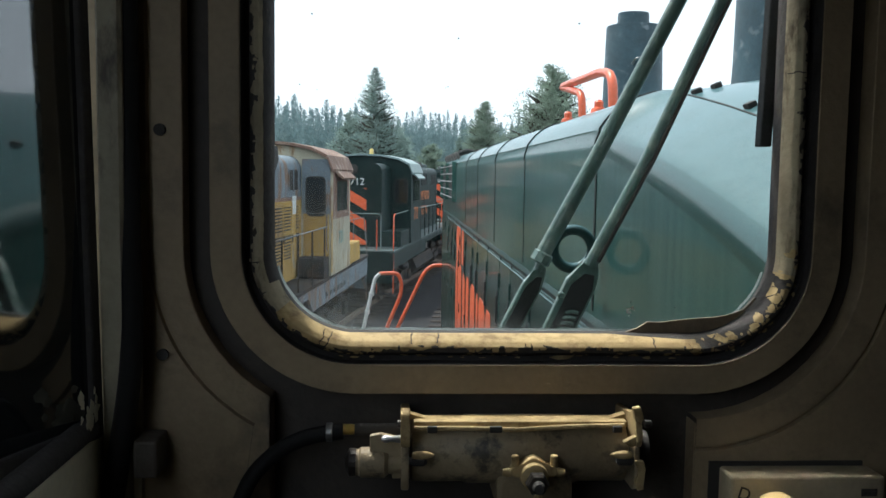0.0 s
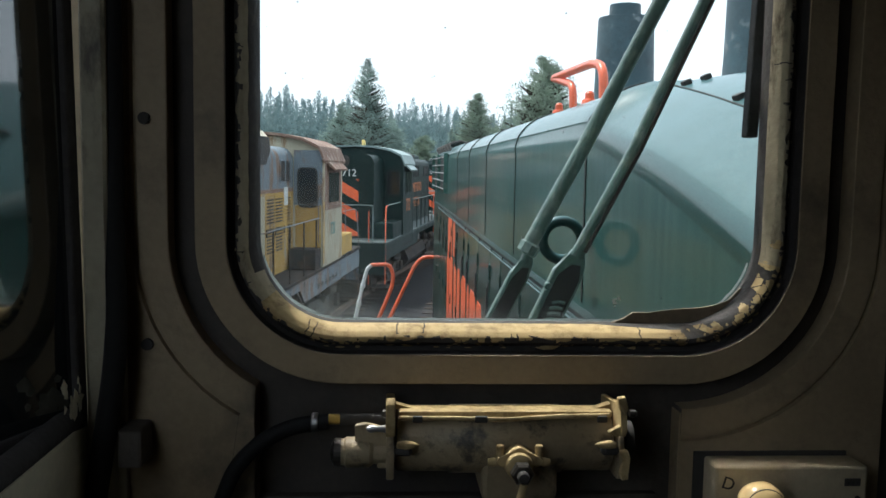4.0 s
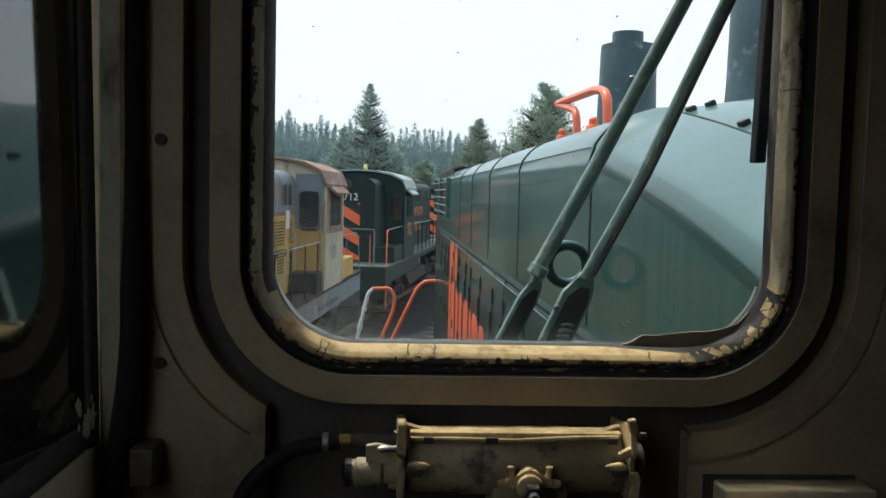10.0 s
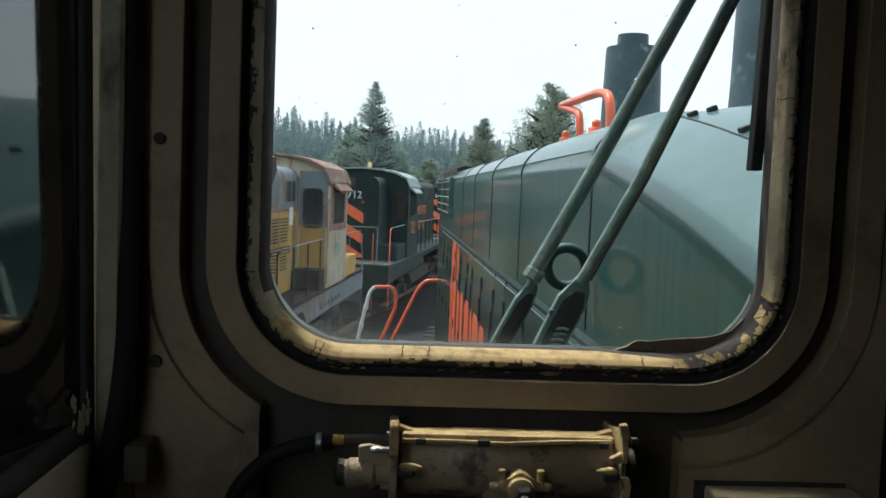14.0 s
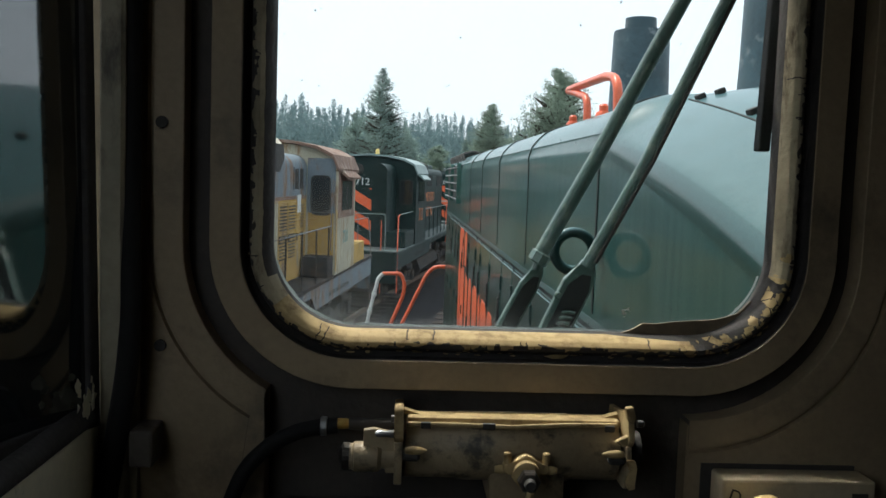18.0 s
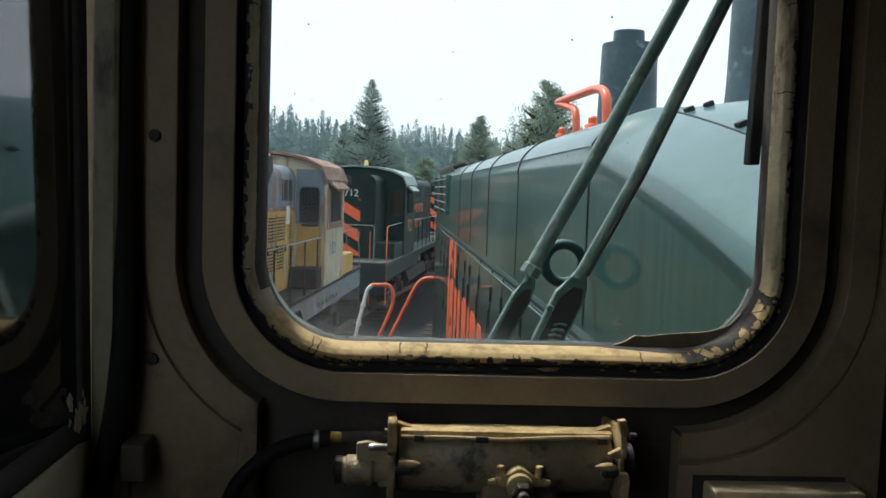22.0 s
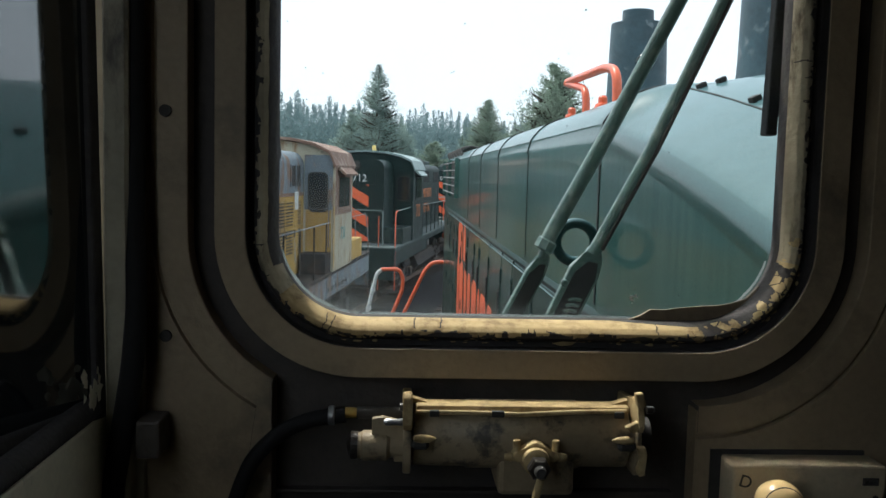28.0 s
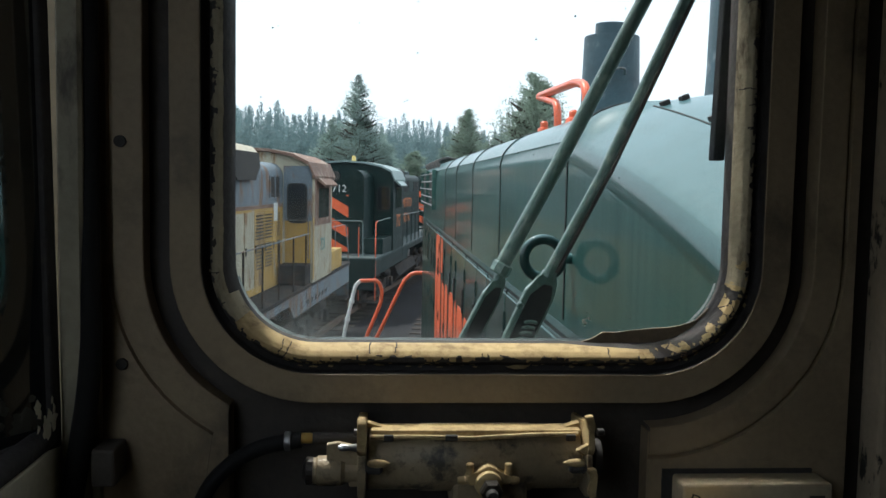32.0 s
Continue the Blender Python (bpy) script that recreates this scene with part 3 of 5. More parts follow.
def paint_skin():
    """Cream paint on the bead: ragged along its outer edge, cracked across, gone towards the lower right corner."""
    bm, rag = bmesh.new(), random.Random(4)
    count = len(BEAD_ROWS[0])
    steps, last = 24, None
    # jagged cracks: where along the edge, how far they lean, from and to which share of the paint's width
    cracks = [(rag.uniform(0.02, 0.95) * FINE, rag.uniform(-3, 3), 0, rag.uniform(0.3, 0.7)) for _ in range(3)]
    cracks += [(count - rag.uniform(2, ARCS), rag.uniform(-3, 3), rag.uniform(0, 0.3), 1) for _ in range(3)]
    cracks += [(count - ARCS - rag.uniform(0, FINE), rag.uniform(-3, 3), rag.uniform(0, 0.6), rag.uniform(0.6, 1)) for _ in range(3)]
    cracks += [(FINE + ARCS + rag.uniform(0, FINE), rag.uniform(-3, 3), rag.uniform(0, 0.5), rag.uniform(0.6, 1)) for _ in range(4)]
    def cracked(i, k):
        u = k / steps
        return any(a <= u <= b and abs(i - at - lean * u - 2.0 * noise.noise(Vector((at, u * 4, 0)))) < 0.62 for at, lean, a, b in cracks)
    for i in range(count + 1):
        p = on_bead(i % count, 0.011)
        ragged = 0.6 * noise.noise(Vector((p.x * 38, 1.3, p.z * 38))) + 0.5 * noise.noise(Vector((p.x * 130, 7.7, p.z * 130))) + 0.12 * noise.noise(Vector((p.x * 420, 2.2, p.z * 420)))
        if p.z < 3.60 and p.x < 0.36:
            out, inn = 0.0130 + 0.0054 * ragged, -0.001
            if p.x < 0.0:
                out = 0.0175 + 0.0030 * ragged
            if p.x > 0.25:
                inn, out = -0.001 + 0.05 * min(0.08, p.x - 0.25), 0.0135 + 0.004 * ragged
        elif p.x > 0.2:
            out, inn = 0.0165 + 0.0055 * ragged, -0.0008
        else:
            out, inn = 0.0180 + 0.0045 * ragged, 0.0066 + 0.0012 * ragged
        edge = out - 0.0035
        out += 0.0028
        bare = p.x > 0.345 and p.z < 3.612
        if bare:
            inn, out = 0.0005, 0.0168 + 0.004 * ragged
        row = [bm.verts.new(on_bead(i % count, inn + (out - inn) * k / steps) + Vector((0, -0.0004 * abs(noise.noise(Vector((p.x * 90, k, p.z * 90)))), 0))) for k in range(steps + 1)]
        if last:
            for k in range(steps):
                d = inn + (out - inn) * (k + 0.5) / steps
                if cracked(i, k):
                    continue
                if bare:
                    gap, chance, at_d = cell(p, d, 0.0092, 1.2)
                    if gap < 0.085 or chance > 0.74 or (at_d < 0.004 and chance > 0.25):
                        continue
                gap, chance, at_d = cell(p, d, 0.0034, 2.2)
                if chance < (at_d - edge) / 0.0058:
                    continue
                bm.faces.new((last[k], row[k], row[k + 1], last[k + 1])).material_index = 1 if p.z > (3.578 if p.x < -0.05 else 3.612) + 0.015 * ragged else 0
        last = row
    return bm


def flakes():
    """Single flakes of paint that still cling to the rubber."""
    bm, rnd = bmesh.new(), random.Random(9)
    count = len(BEAD_ROWS[0])
    per = 0.372 / FINE
    def flake(i, d, r, wide=1.0):
        a0, m = rnd.random() * 6.28, rnd.randint(4, 6)
        vs = []
        for j in range(m):
            a = a0 + 2 * math.pi * j / m
            q = r * rnd.uniform(0.55, 1.1)
            vs.append(bm.verts.new(on_bead((i + math.cos(a) * q * wide / per) % count, d + math.sin(a) * q) + Vector((0, -0.0006 - 0.0007 * rnd.random(), 0))))
        bm.faces.new(vs)
    for k in range(44):
        flake(rnd.uniform(-0.1, 0.98) * FINE, rnd.uniform(0.0180, 0.0240), rnd.uniform(0.0005, 0.0014), rnd.uniform(2.5, 6.0))
    flake(0.60 * FINE, 0.0235, 0.0045, 4.0)
    for k in range(22):
        flake(FINE + rnd.uniform(-12, ARCS + 8), rnd.uniform(0.0085, 0.0165), rnd.uniform(0.0018, 0.0045), rnd.uniform(0.8, 1.8))
    for k in range(12):
        flake(FINE + rnd.uniform(8, ARCS + 8), rnd.uniform(0.002, 0.0085), rnd.uniform(0.0015, 0.0035))
    for k in range(16):
        flake(FINE + rnd.uniform(0, ARCS), rnd.uniform(0.017, 0.025), rnd.uniform(0.0012, 0.003), 1.6)
    for k in range(14):
        flake(FINE + ARCS + rnd.uniform(0, FINE), rnd.uniform(0.0190, 0.0225), rnd.uniform(0.0006, 0.0018), rnd.uniform(2, 4))
    for k in range(24):
        flake(3 * FINE + 3 * ARCS - rnd.uniform(0, FINE), rnd.uniform(0.0185, 0.0235), rnd.uniform(0.0005, 0.0015), rnd.uniform(2, 4))
    return bm


skin = part("paint_skin", paint_skin(), M_CREAM, window, "flaking cream paint", smooth=True)
skin.data.materials.append(M_BEAD_UPRIGHT)
part("paint_flakes", flakes(), M_CREAM, window, "loose flakes of cream paint")["kind"] = "stuff"
part("sill_flap", prism([(0.250, 3.538), (0.272, 3.5470), (0.284, 3.5510), (0.296, 3.5585), (0.312, 3.5580), (0.328, 3.5605), (0.354, 3.5630), (0.372, 3.5640), (0.386, 3.5665), (0.405, 3.573), (0.418, 3.587), (0.424, 3.580), (0.412, 3.562), (0.399, 3.550), (0.361, 3.542), (0.303, 3.537)], 0.984, 0.988), M_FLAP, window, "peeled brown paint flap")
spk = random.Random(3)
for x, z, r in ((-0.08, 3.892, 0.0011), (0.08, 3.869, 0.0010), (0.213, 3.888, 0.0011), (0.015, 3.9, 0.0008), (0.257, 3.915, 0.0012), (0.066, 3.815, 0.0007), (-0.093, 3.816, 0.0008), (-0.113, 3.865, 0.0007), (0.332, 3.573, 0.0010)):
    part("speck", turned([(r, 0.0), (r * 0.6, -0.0006)], (x, 0.9998, z), "y", 7), M_DARK, window)
bm = bmesh.new()
for k in range(14):
    x, z, r = 0.280 + spk.gauss(0, 0.0035), 3.5685 + spk.gauss(0, 0.0024), spk.uniform(0.0006, 0.0018)
    bm.faces.new([bm.verts.new((x + r * math.cos(a) * spk.uniform(0.5, 1.4), 0.9993 - 0.00003 * k, z + r * math.sin(a) * spk.uniform(0.5, 1.4))) for a in (0, 1, 2.1, 3.2, 4.2, 5.3)])
part("splash_mark", bm, M_WHITE, window, "dried whitish splash on the glass")
def dust_line():
    """Dust packed against the gasket along the lower edge and corners of the pane, with a ragged upper edge."""
    bm, last = bmesh.new(), None
    for i, (p, q) in enumerate(zip(loop(0.0012, 1.0062, 150, 60), loop(-0.0012, 1.0062, 150, 60))):
        p, q = Vector(p), Vector(q)
        reach = 0.10 + 0.45 * noise.noise(q * 55) + 0.35 * noise.noise(q * 240) + (0.35 if q.x < -0.06 else 0.0)
        fade = max(0.0, min(1.0, (3.615 - q.z) / 0.03))
        row = (bm.verts.new(p), bm.verts.new(p + (q - p) * (1 + max(0.05, reach) * fade)))
        if last and fade > 0.02:
            bm.faces.new((last[0], row[0], row[1], last[1]))
        last = row
    return bm


part("dust_line", dust_line(), M_DUST, window, "pale dust packed along the glass edge")
band = [(0.029, 0.974), (0.029, 0.9512), (0.0298, 0.950), (0.0600, 0.950), (0.061, 0.9512), (0.061, 0.977)]
part("window_frame", ring([loop(d, y) for d, y in band]), M_WALL, window, "dull tan inner frame", smooth=False)

# post and lining to the right of the window
post = thing("trim_post", "chipped grey-cream steel post beside the window", "post", kind="structure")
part("post", box((0.601, 0.935, 2.6), (0.72, 0.977, 4.5), 0.004), M_CHIPPED, post)
for z in (3.25, 3.62, 3.95):
    part("rivet", turned([(0.005, 0), (0.005, -0.003), (0.002, -0.005)], (0.6125, 0.935, z), "y", 12), M_STEEL, post, smooth=True)

# corner post, side wall with its window sill, hinged side sash standing open
side = thing("wall_left", "dull tan steel side wall of the cab with an open window", "wall", kind="structure")
part("lower_panel", box((-0.36, -2.1, 2.1), (-0.284, 0.977, 3.452), 0.003), M_POST, side)
part("upper_panel", box((-0.36, -2.099, 4.16), (-0.284, 0.977, 4.6), 0.003), M_WALL, side)
part("rear_panel", box((-0.36, -2.099, 3.4521), (-0.284, -0.38, 4.1599), 0.003), M_WALL, side)
part("front_panel", box((-0.36, 0.945, 3.452), (-0.284, 0.977, 4.16), 0.002), M_WALL, side)
part("corner_post", prism([(-0.2835, 0.9765), (-0.2835, 0.918), (-0.281, 0.915), (-0.262, 0.915), (-0.259, 0.919), (-0.259, 0.938), (-0.2515, 0.940), (-0.2515, 0.9765)], 2.6, 4.5, "z"), M_CORNER, side, "pale cream corner post")
sash = thing("window_2", "dark tinted side window standing ajar with rubber edge", "window", kind="structure", at=pose(-0.288, 0.914, 3.45, 0, 0, 180 - 18.7) @ pose(0, 0, 0, 0, 1.25, 0))
part("sash_pane", box((-0.004, 0.012, 0.014), (0.002, 0.56, 0.68)), M_TINT, sash)
for name, lo, hi in (("sash_edge", (-0.010, 0.0, 0.0), (0.008, 0.016, 0.70)), ("sash_edge", (-0.010, 0.0, 0.0), (0.008, 0.56, 0.018)), ("sash_edge", (-0.010, 0.55, 0.0), (0.008, 0.57, 0.70)), ("sash_edge", (-0.010, 0.0, 0.68), (0.008, 0.56, 0.70))):
    part(name, box(lo, hi, 0.003), M_RUBBER, sash)
part("sill_gasket", tube([(-0.292, 0.90, 3.462), (-0.292, 0.5, 3.462), (-0.292, 0.12, 3.462)], 0.012, 10), M_RUBBER, side, "black sill gasket", smooth=True)
bm = bmesh.new()
flk = random.Random(11)
for k in range(16):
    y, z, s = 0.905 - flk.random() * 0.05, 3.468 + flk.random() * 0.035, 0.004 + 0.006 * flk.random()
    vs = [bm.verts.new((-0.2825 + 0.002 * flk.random(), y + s * math.cos(a) * flk.uniform(0.6, 1.2), z + s * math.sin(a) * flk.uniform(0.6, 1.2))) for a in (0.3, 1.6, 2.7, 4.0, 5.2)]
    bm.faces.new(vs)
part("paint_flakes", bm, M_POST, side, "curled flakes of cream paint")["kind"] = "stuff"

# closing walls of the cab
tagged(part("wall_rear", box((-0.36, -2.16, 2.1), (2.7499, -2.1, 4.6)), M_CEIL), "tan painted rear wall of the cab", "wall", kind="structure")
tagged(part("wall_right", box((2.75, -2.16, 2.1), (2.81, 1.03, 4.6)), M_CEIL), "tan painted far side wall of the cab", "wall", kind="structure")
tagged(part("floor", box((-0.36, -2.16, 2.04), (2.81, 1.03, 2.10)), M_DARK), "dark oily cab floor", "floor", kind="structure")
tagged(part("ceiling", box((-0.40, -2.2, 4.6), (2.85, 1.2, 4.66)), M_CEIL), "tan painted cab ceiling", "ceiling", kind="structure")

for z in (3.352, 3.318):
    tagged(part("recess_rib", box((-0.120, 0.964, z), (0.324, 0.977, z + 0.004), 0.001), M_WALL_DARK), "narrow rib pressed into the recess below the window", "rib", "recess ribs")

# ---- wiper motor under the window ----
motor = thing("wiper_motor", "cream-painted pneumatic wiper motor with chipped paint, bolted below the window", "wiper motor")
part("cylinder", turned([(0.030, 0.030), (0.034, 0.032), (0.034, 0.085), (0.036, 0.088), (0.036, 0.205), (0.034, 0.208), (0.034, 0.256), (0.030, 0.258)], (0.0, 0.935, 3.430), "x", 32), M_MOTOR, motor, smooth=True)
part("housing", box((0.120, 0.905, 3.372), (0.200, 0.975, 3.440), 0.006), M_MOTOR, motor)
part("top_plate", box((0.034, 0.908, 3.4600), (0.256, 0.936, 3.4665), 0.0015), M_CREAM, motor)
part("top_rib", tube([(0.034, 0.906, 3.4600), (0.09, 0.905, 3.4602), (0.14, 0.904, 3.4590), (0.20, 0.905, 3.4622), (0.252, 0.906, 3.4630)], 0.0026, 8), M_CREAM, motor, smooth=True)
for x, w in ((0.0476, 0.010), (0.1115, 0.013), (0.239, 0.010)):
    part("worn_patch", box((x, 0.9005, 3.4565), (x + w, 0.9050, 3.4632), 0.001), M_DARK, motor, "bare dark patch")
for x, s in ((0.0250, 1), (0.262, -1)):
    wide = 0.0048 if s > 0 else 0.0032
    part("end_flange", prism([(0.886, 3.446), (0.881, 3.452), (0.884, 3.462), (0.889, 3.479), (0.894, 3.4825), (0.903, 3.4825), (0.909, 3.474), (0.972, 3.469), (0.972, 3.446)], x - wide, x + wide, "x", 0.002), M_CREAM, motor)
    # Lower flange as a darker piece, its shade put into the paint.
    part("flange_foot", prism([(0.893, 3.400), (0.888, 3.412), (0.8885, 3.430), (0.889, 3.4458), (0.971, 3.4458), (0.971, 3.397), (0.90, 3.397)], x - wide * 0.85, x + wide * 0.85, "x", 0.002), M_MOTOR, motor)
    if s < 0:
        part("flange_web", prism([(x - 0.016, 3.4515), (x - 0.003, 3.4585), (x - 0.003, 3.4475), (x - 0.008, 3.4460)], 0.884, 0.892, "y", 0.0015), M_CREAM, motor)
        part("flange_hook", prism([(x - 0.004, 3.4320), (x + 0.005, 3.4330), (x + 0.0075, 3.4240), (x + 0.004, 3.4120), (x + 0.0065, 3.4030), (x - 0.001, 3.4015), (x - 0.0035, 3.4090), (x + 0.001, 3.4200)], 0.881, 0.889, "y", 0.0015), M_CREAM, motor)
        part("flange_tab", prism([(x - 0.0075, 3.4870), (x + 0.0005, 3.4885), (x + 0.004, 3.4760), (x + 0.001, 3.4700), (x - 0.005, 3.4745)], 0.882, 0.891, "y", 0.0015), M_CREAM, motor)
    part("flange_ear", turned([(0.001, -0.014 if s < 0 else -0.009), (0.0034, -0.008), (0.0046, 0.0), (0.0036, 0.008), (0.001, 0.009 if s < 0 else 0.014)], (x + s * 0.015, 0.885, 3.4385), "x", 16), M_CREAM, motor, smooth=True)
    # Dark piece below the ear, standing for the shade in its hollow.
    part("ear_shade", turned([(0.003, -0.009), (0.0058, -0.006), (0.0058, 0.006), (0.003, 0.009)], (x + s * 0.013, 0.888, 3.4322), "x", 12), M_DARK, motor)
    part("top_bolt", turned([(0.004, 0.0), (0.004, 0.006), (0.002, 0.008)], (x - s * 0.008, 0.895, 3.468), "x", 8), M_NUT, motor, smooth=True)
    part("web", prism([(x + s * 0.005, 3.4655), (x + s * 0.026, 3.4655), (x + s * 0.018, 3.4675), (x + s * 0.010, 3.4700), (x + s * 0.005, 3.4715)], 0.920, 0.932, "y", 0.001), M_CREAM, motor)
part("end_cap", turned([(0.012, 0.0), (0.020, 0.004), (0.020, 0.012)], (0.268, 0.925, 3.432), "x", 20), M_DARK, motor, smooth=True)
part("shaft_boss", turned([(0.0150, 0.0), (0.0150, -0.014), (0.0135, -0.017), (0.0145, -0.019), (0.0135, -0.027), (0.010, -0.029)], (0.1555, 0.905, 3.417), "y", 28), M_CREAM, motor, smooth=True)
part("yoke", prism([(0.131, 3.420), (0.134, 3.426), (0.1425, 3.427), (0.148, 3.433), (0.1555, 3.436), (0.163, 3.433), (0.169, 3.427), (0.178, 3.426), (0.181, 3.420), (0.176, 3.415), (0.136, 3.415)], 0.884, 0.900, "y", 0.002), M_CREAM, motor)
for x in (0.1365, 0.1765):
    part("yoke_stud", turned([(0.0040, 0.0), (0.0040, 0.009), (0.0042, 0.0095), (0.0036, 0.011)], (x, 0.889, 3.426), "z", 12), M_CREAM, motor, smooth=True)
for x in (0.1300, 0.1820):
    part("yoke_lug", turned([(0.0035, -0.006), (0.0048, 0.0), (0.0035, 0.006)], (x, 0.890, 3.4190), "x", 12), M_CREAM, motor, smooth=True)
part("hex_nut", turned([(0.0118, 0.0), (0.0118, -0.008), (0.0095, -0.0105)], (0.157, 0.876, 3.4135), "y", 6), M_NUT, motor, "dark oily steel nut")
# Dark stub drawn for the black hole in the nut.
part("knob", turned([(0.0062, 0.0), (0.0062, -0.006), (0.005, -0.008)], (0.157, 0.866, 3.4125), "y", 16), M_DARK, motor, smooth=True)
part("lever", tube([(0.158, 0.866, 3.404), (0.153, 0.864, 3.385), (0.147, 0.862, 3.345), (0.145, 0.862, 3.315)], 0.0040, 10), M_CREAM, motor, smooth=True)
valve = part("valve", turned([(0.008, -0.012), (0.0135, -0.010), (0.0135, 0.0), (0.0155, 0.002), (0.0155, 0.026), (0.012, 0.030), (0.012, 0.05)], (-0.022, 0.905, 3.425), "x", 20), M_MOTOR, motor, smooth=True)
part("valve_tip", turned([(0.006, -0.012), (0.0142, -0.008), (0.0142, -0.001)], (-0.024, 0.905, 3.425), "x", 20), M_NUT, valve, "grey worn end")
part("valve_bracket", prism([(-0.011, 3.438), (-0.011, 3.455), (0.0, 3.457), (0.022, 3.452), (0.022, 3.410), (0.012, 3.410), (0.010, 3.438)], 0.897, 0.905, "y", 0.0015), M_MOTOR, motor)
part("wing_screw", turned([(0.002, -0.013), (0.0040, -0.009), (0.0030, -0.002), (0.0042, 0.006), (0.002, 0.011)], (0.014, 0.888, 3.4545), "x", 12), M_STEEL, motor, "bright worn screw", smooth=True)
part("air_fitting", turned([(0.0058, 0.0), (0.0058, 0.009), (0.005, 0.012)], (-0.040, 0.935, 3.4505), "x", 16), M_BRASS, motor, "brass air fitting", smooth=True)
part("air_pipe", tube([(-0.028, 0.935, 3.4505), (0.022, 0.935, 3.4505)], 0.0065, 12), M_DARK, motor, smooth=True)
part("ferrule", turned([(0.0090, 0.0), (0.0102, 0.001), (0.0102, 0.006), (0.0090, 0.007)], (-0.058, 0.935, 3.4475), "x", 16), M_STEEL, motor, "steel ferrule", smooth=True)

hose = part("air_hose", tube(bent([(-0.040, 0.935, 3.4485), (-0.075, 0.935, 3.444), (-0.105, 0.930, 3.432), (-0.135, 0.925, 3.405), (-0.155, 0.925, 3.355), (-0.165, 0.925, 3.27), (-0.165, 0.93, 3.0)], 0.05), 0.0085, 12), M_HOSE, smooth=True)
tagged(hose, "black rubber air hose running from the wiper motor", "hose")
cable = part("side_cable", tube(bent([(-0.257, 0.936, 4.5), (-0.257, 0.934, 3.74), (-0.2550, 0.925, 3.63), (-0.2520, 0.92, 3.56), (-0.2545, 0.915, 3.505), (-0.2620, 0.915, 3.455), (-0.2760, 0.915, 3.373), (-0.286, 0.91, 3.2), (-0.286, 0.91, 2.6)], 0.08), 0.0100, 12, taper=0.0125), M_HOSE, smooth=True)
tagged(cable, "black cable hanging beside the corner post", "cable")
clip = part("cable_bracket", box((-0.250, 0.905, 3.408), (-0.226, 0.950, 3.447), 0.003), M_WALL_DARK)
tagged(clip, "small tan steel bracket on the wall", "bracket")

# ---- switch box below the right corner of the window ----
sw = thing("switch_box", "shallow cream-tan switch box with a round cream knob", "switch box")
part("cover", box((0.371, 0.912, 3.20), (0.538, 0.951, 3.4050), 0.003), M_SWITCH, sw)
part("button", turned([(0.0125, 0.0), (0.0125, -0.010), (0.0205, -0.014), (0.0250, -0.025), (0.0240, -0.036), (0.018, -0.045), (0.008, -0.050)], (0.409, 0.912, 3.3735), "y", 28), M_KNOB, sw, "round cream knob", smooth=True)
part("knob_band", torus((0.409, 0.873, 3.374), 0.0205, 0.0012, "y", 30, 8), M_DARK, sw, "thin black line on the knob", smooth=True)
words("D", 0.019, pose(0.383, 0.9115, 3.381, 90, 16, 0), M_DARK, sw, "hand_lettering", depth=0.0004)
part("maker_plate", box((0.512, 0.9105, 3.384), (0.529, 0.9122, 3.392)), M_WALL_DARK, sw, "small worn plate")
for k in range(3):
    part("plate_mark", box((0.514 + 0.005 * k, 0.9096, 3.3865), (0.517 + 0.005 * k, 0.9106, 3.3895)), M_DARK, sw)
part("cover_gap", box((0.3595, 0.9480, 3.20), (0.532, 0.9525, 3.4100)), M_DARK, sw, "dark gap round the cover")
for x, z in ((0.527, 3.370),):
    part("cover_screw", turned([(0.003, 0.0), (0.003, -0.002)], (x, 0.9122, z), "y", 10), M_DARK, sw)

# ---- wipers outside the glass ----
wip = thing("windscreen_wiper", "grey-green pantograph wiper arms standing across the window", "wiper")
Y = 1.07
def at(x, z, y=Y):
    return (x, y, z)
part("drive_arm", tube([at(0.189, 3.624), at(0.253, 3.745), at(0.353, 3.945), at(0.372, 3.983)], 0.0092, 16), M_WIPER, wip, smooth=True)
part("arm_collar", turned([(0.0105, -0.010), (0.0125, -0.008), (0.0125, 0.003), (0.0105, 0.005)], (0, 0, 0), "z", 8), M_WIPER, wip).matrix_local = pose(0.190, Y, 3.624, 0, 27, 0)
part("arm_neck", tube([at(0.184, 3.606), at(0.190, 3.622)], 0.0055, 12), M_WIPER, wip, smooth=True)
def channel(name, ax, az, bx, bz, w, parent):
    """A folded arm end: two light edges and a dark sheet for the shaded hollow between them, pointed at its upper end.
    """
    d = Vector((bx - ax, 0, bz - az))
    ln = d.length
    d.normalize()
    n = Vector((-d.z, 0, d.x))
    def q(u, v):
        p = Vector((ax, 0, az)) + d * u + n * v
        return (p.x, p.z)
    ob = part(name, prism([q(0, -w), q(0, w), q(ln * 0.78, w), q(ln * 0.92, w * 0.5), q(ln, w * 0.45), q(ln, -w * 0.45), q(ln * 0.92, -w * 0.8), q(ln * 0.80, -w)], Y - 0.003, Y + 0.010, "y", 0.002), M_WIPER, parent)
    part("hollow_shade", prism([q(0, -w * 0.82), q(0, w * 0.62), q(ln * 0.75, w * 0.62), q(ln * 0.88, w * 0.1), q(ln * 0.9, -w * 0.5), q(ln * 0.78, -w * 0.82)], Y - 0.0045, Y - 0.0025), M_SEAM, ob, "dark sheet for the shaded hollow of the arm")
    return ob, q
channel("arm_channel", 0.134, 3.500, 0.190, 3.612, 0.0115, wip)
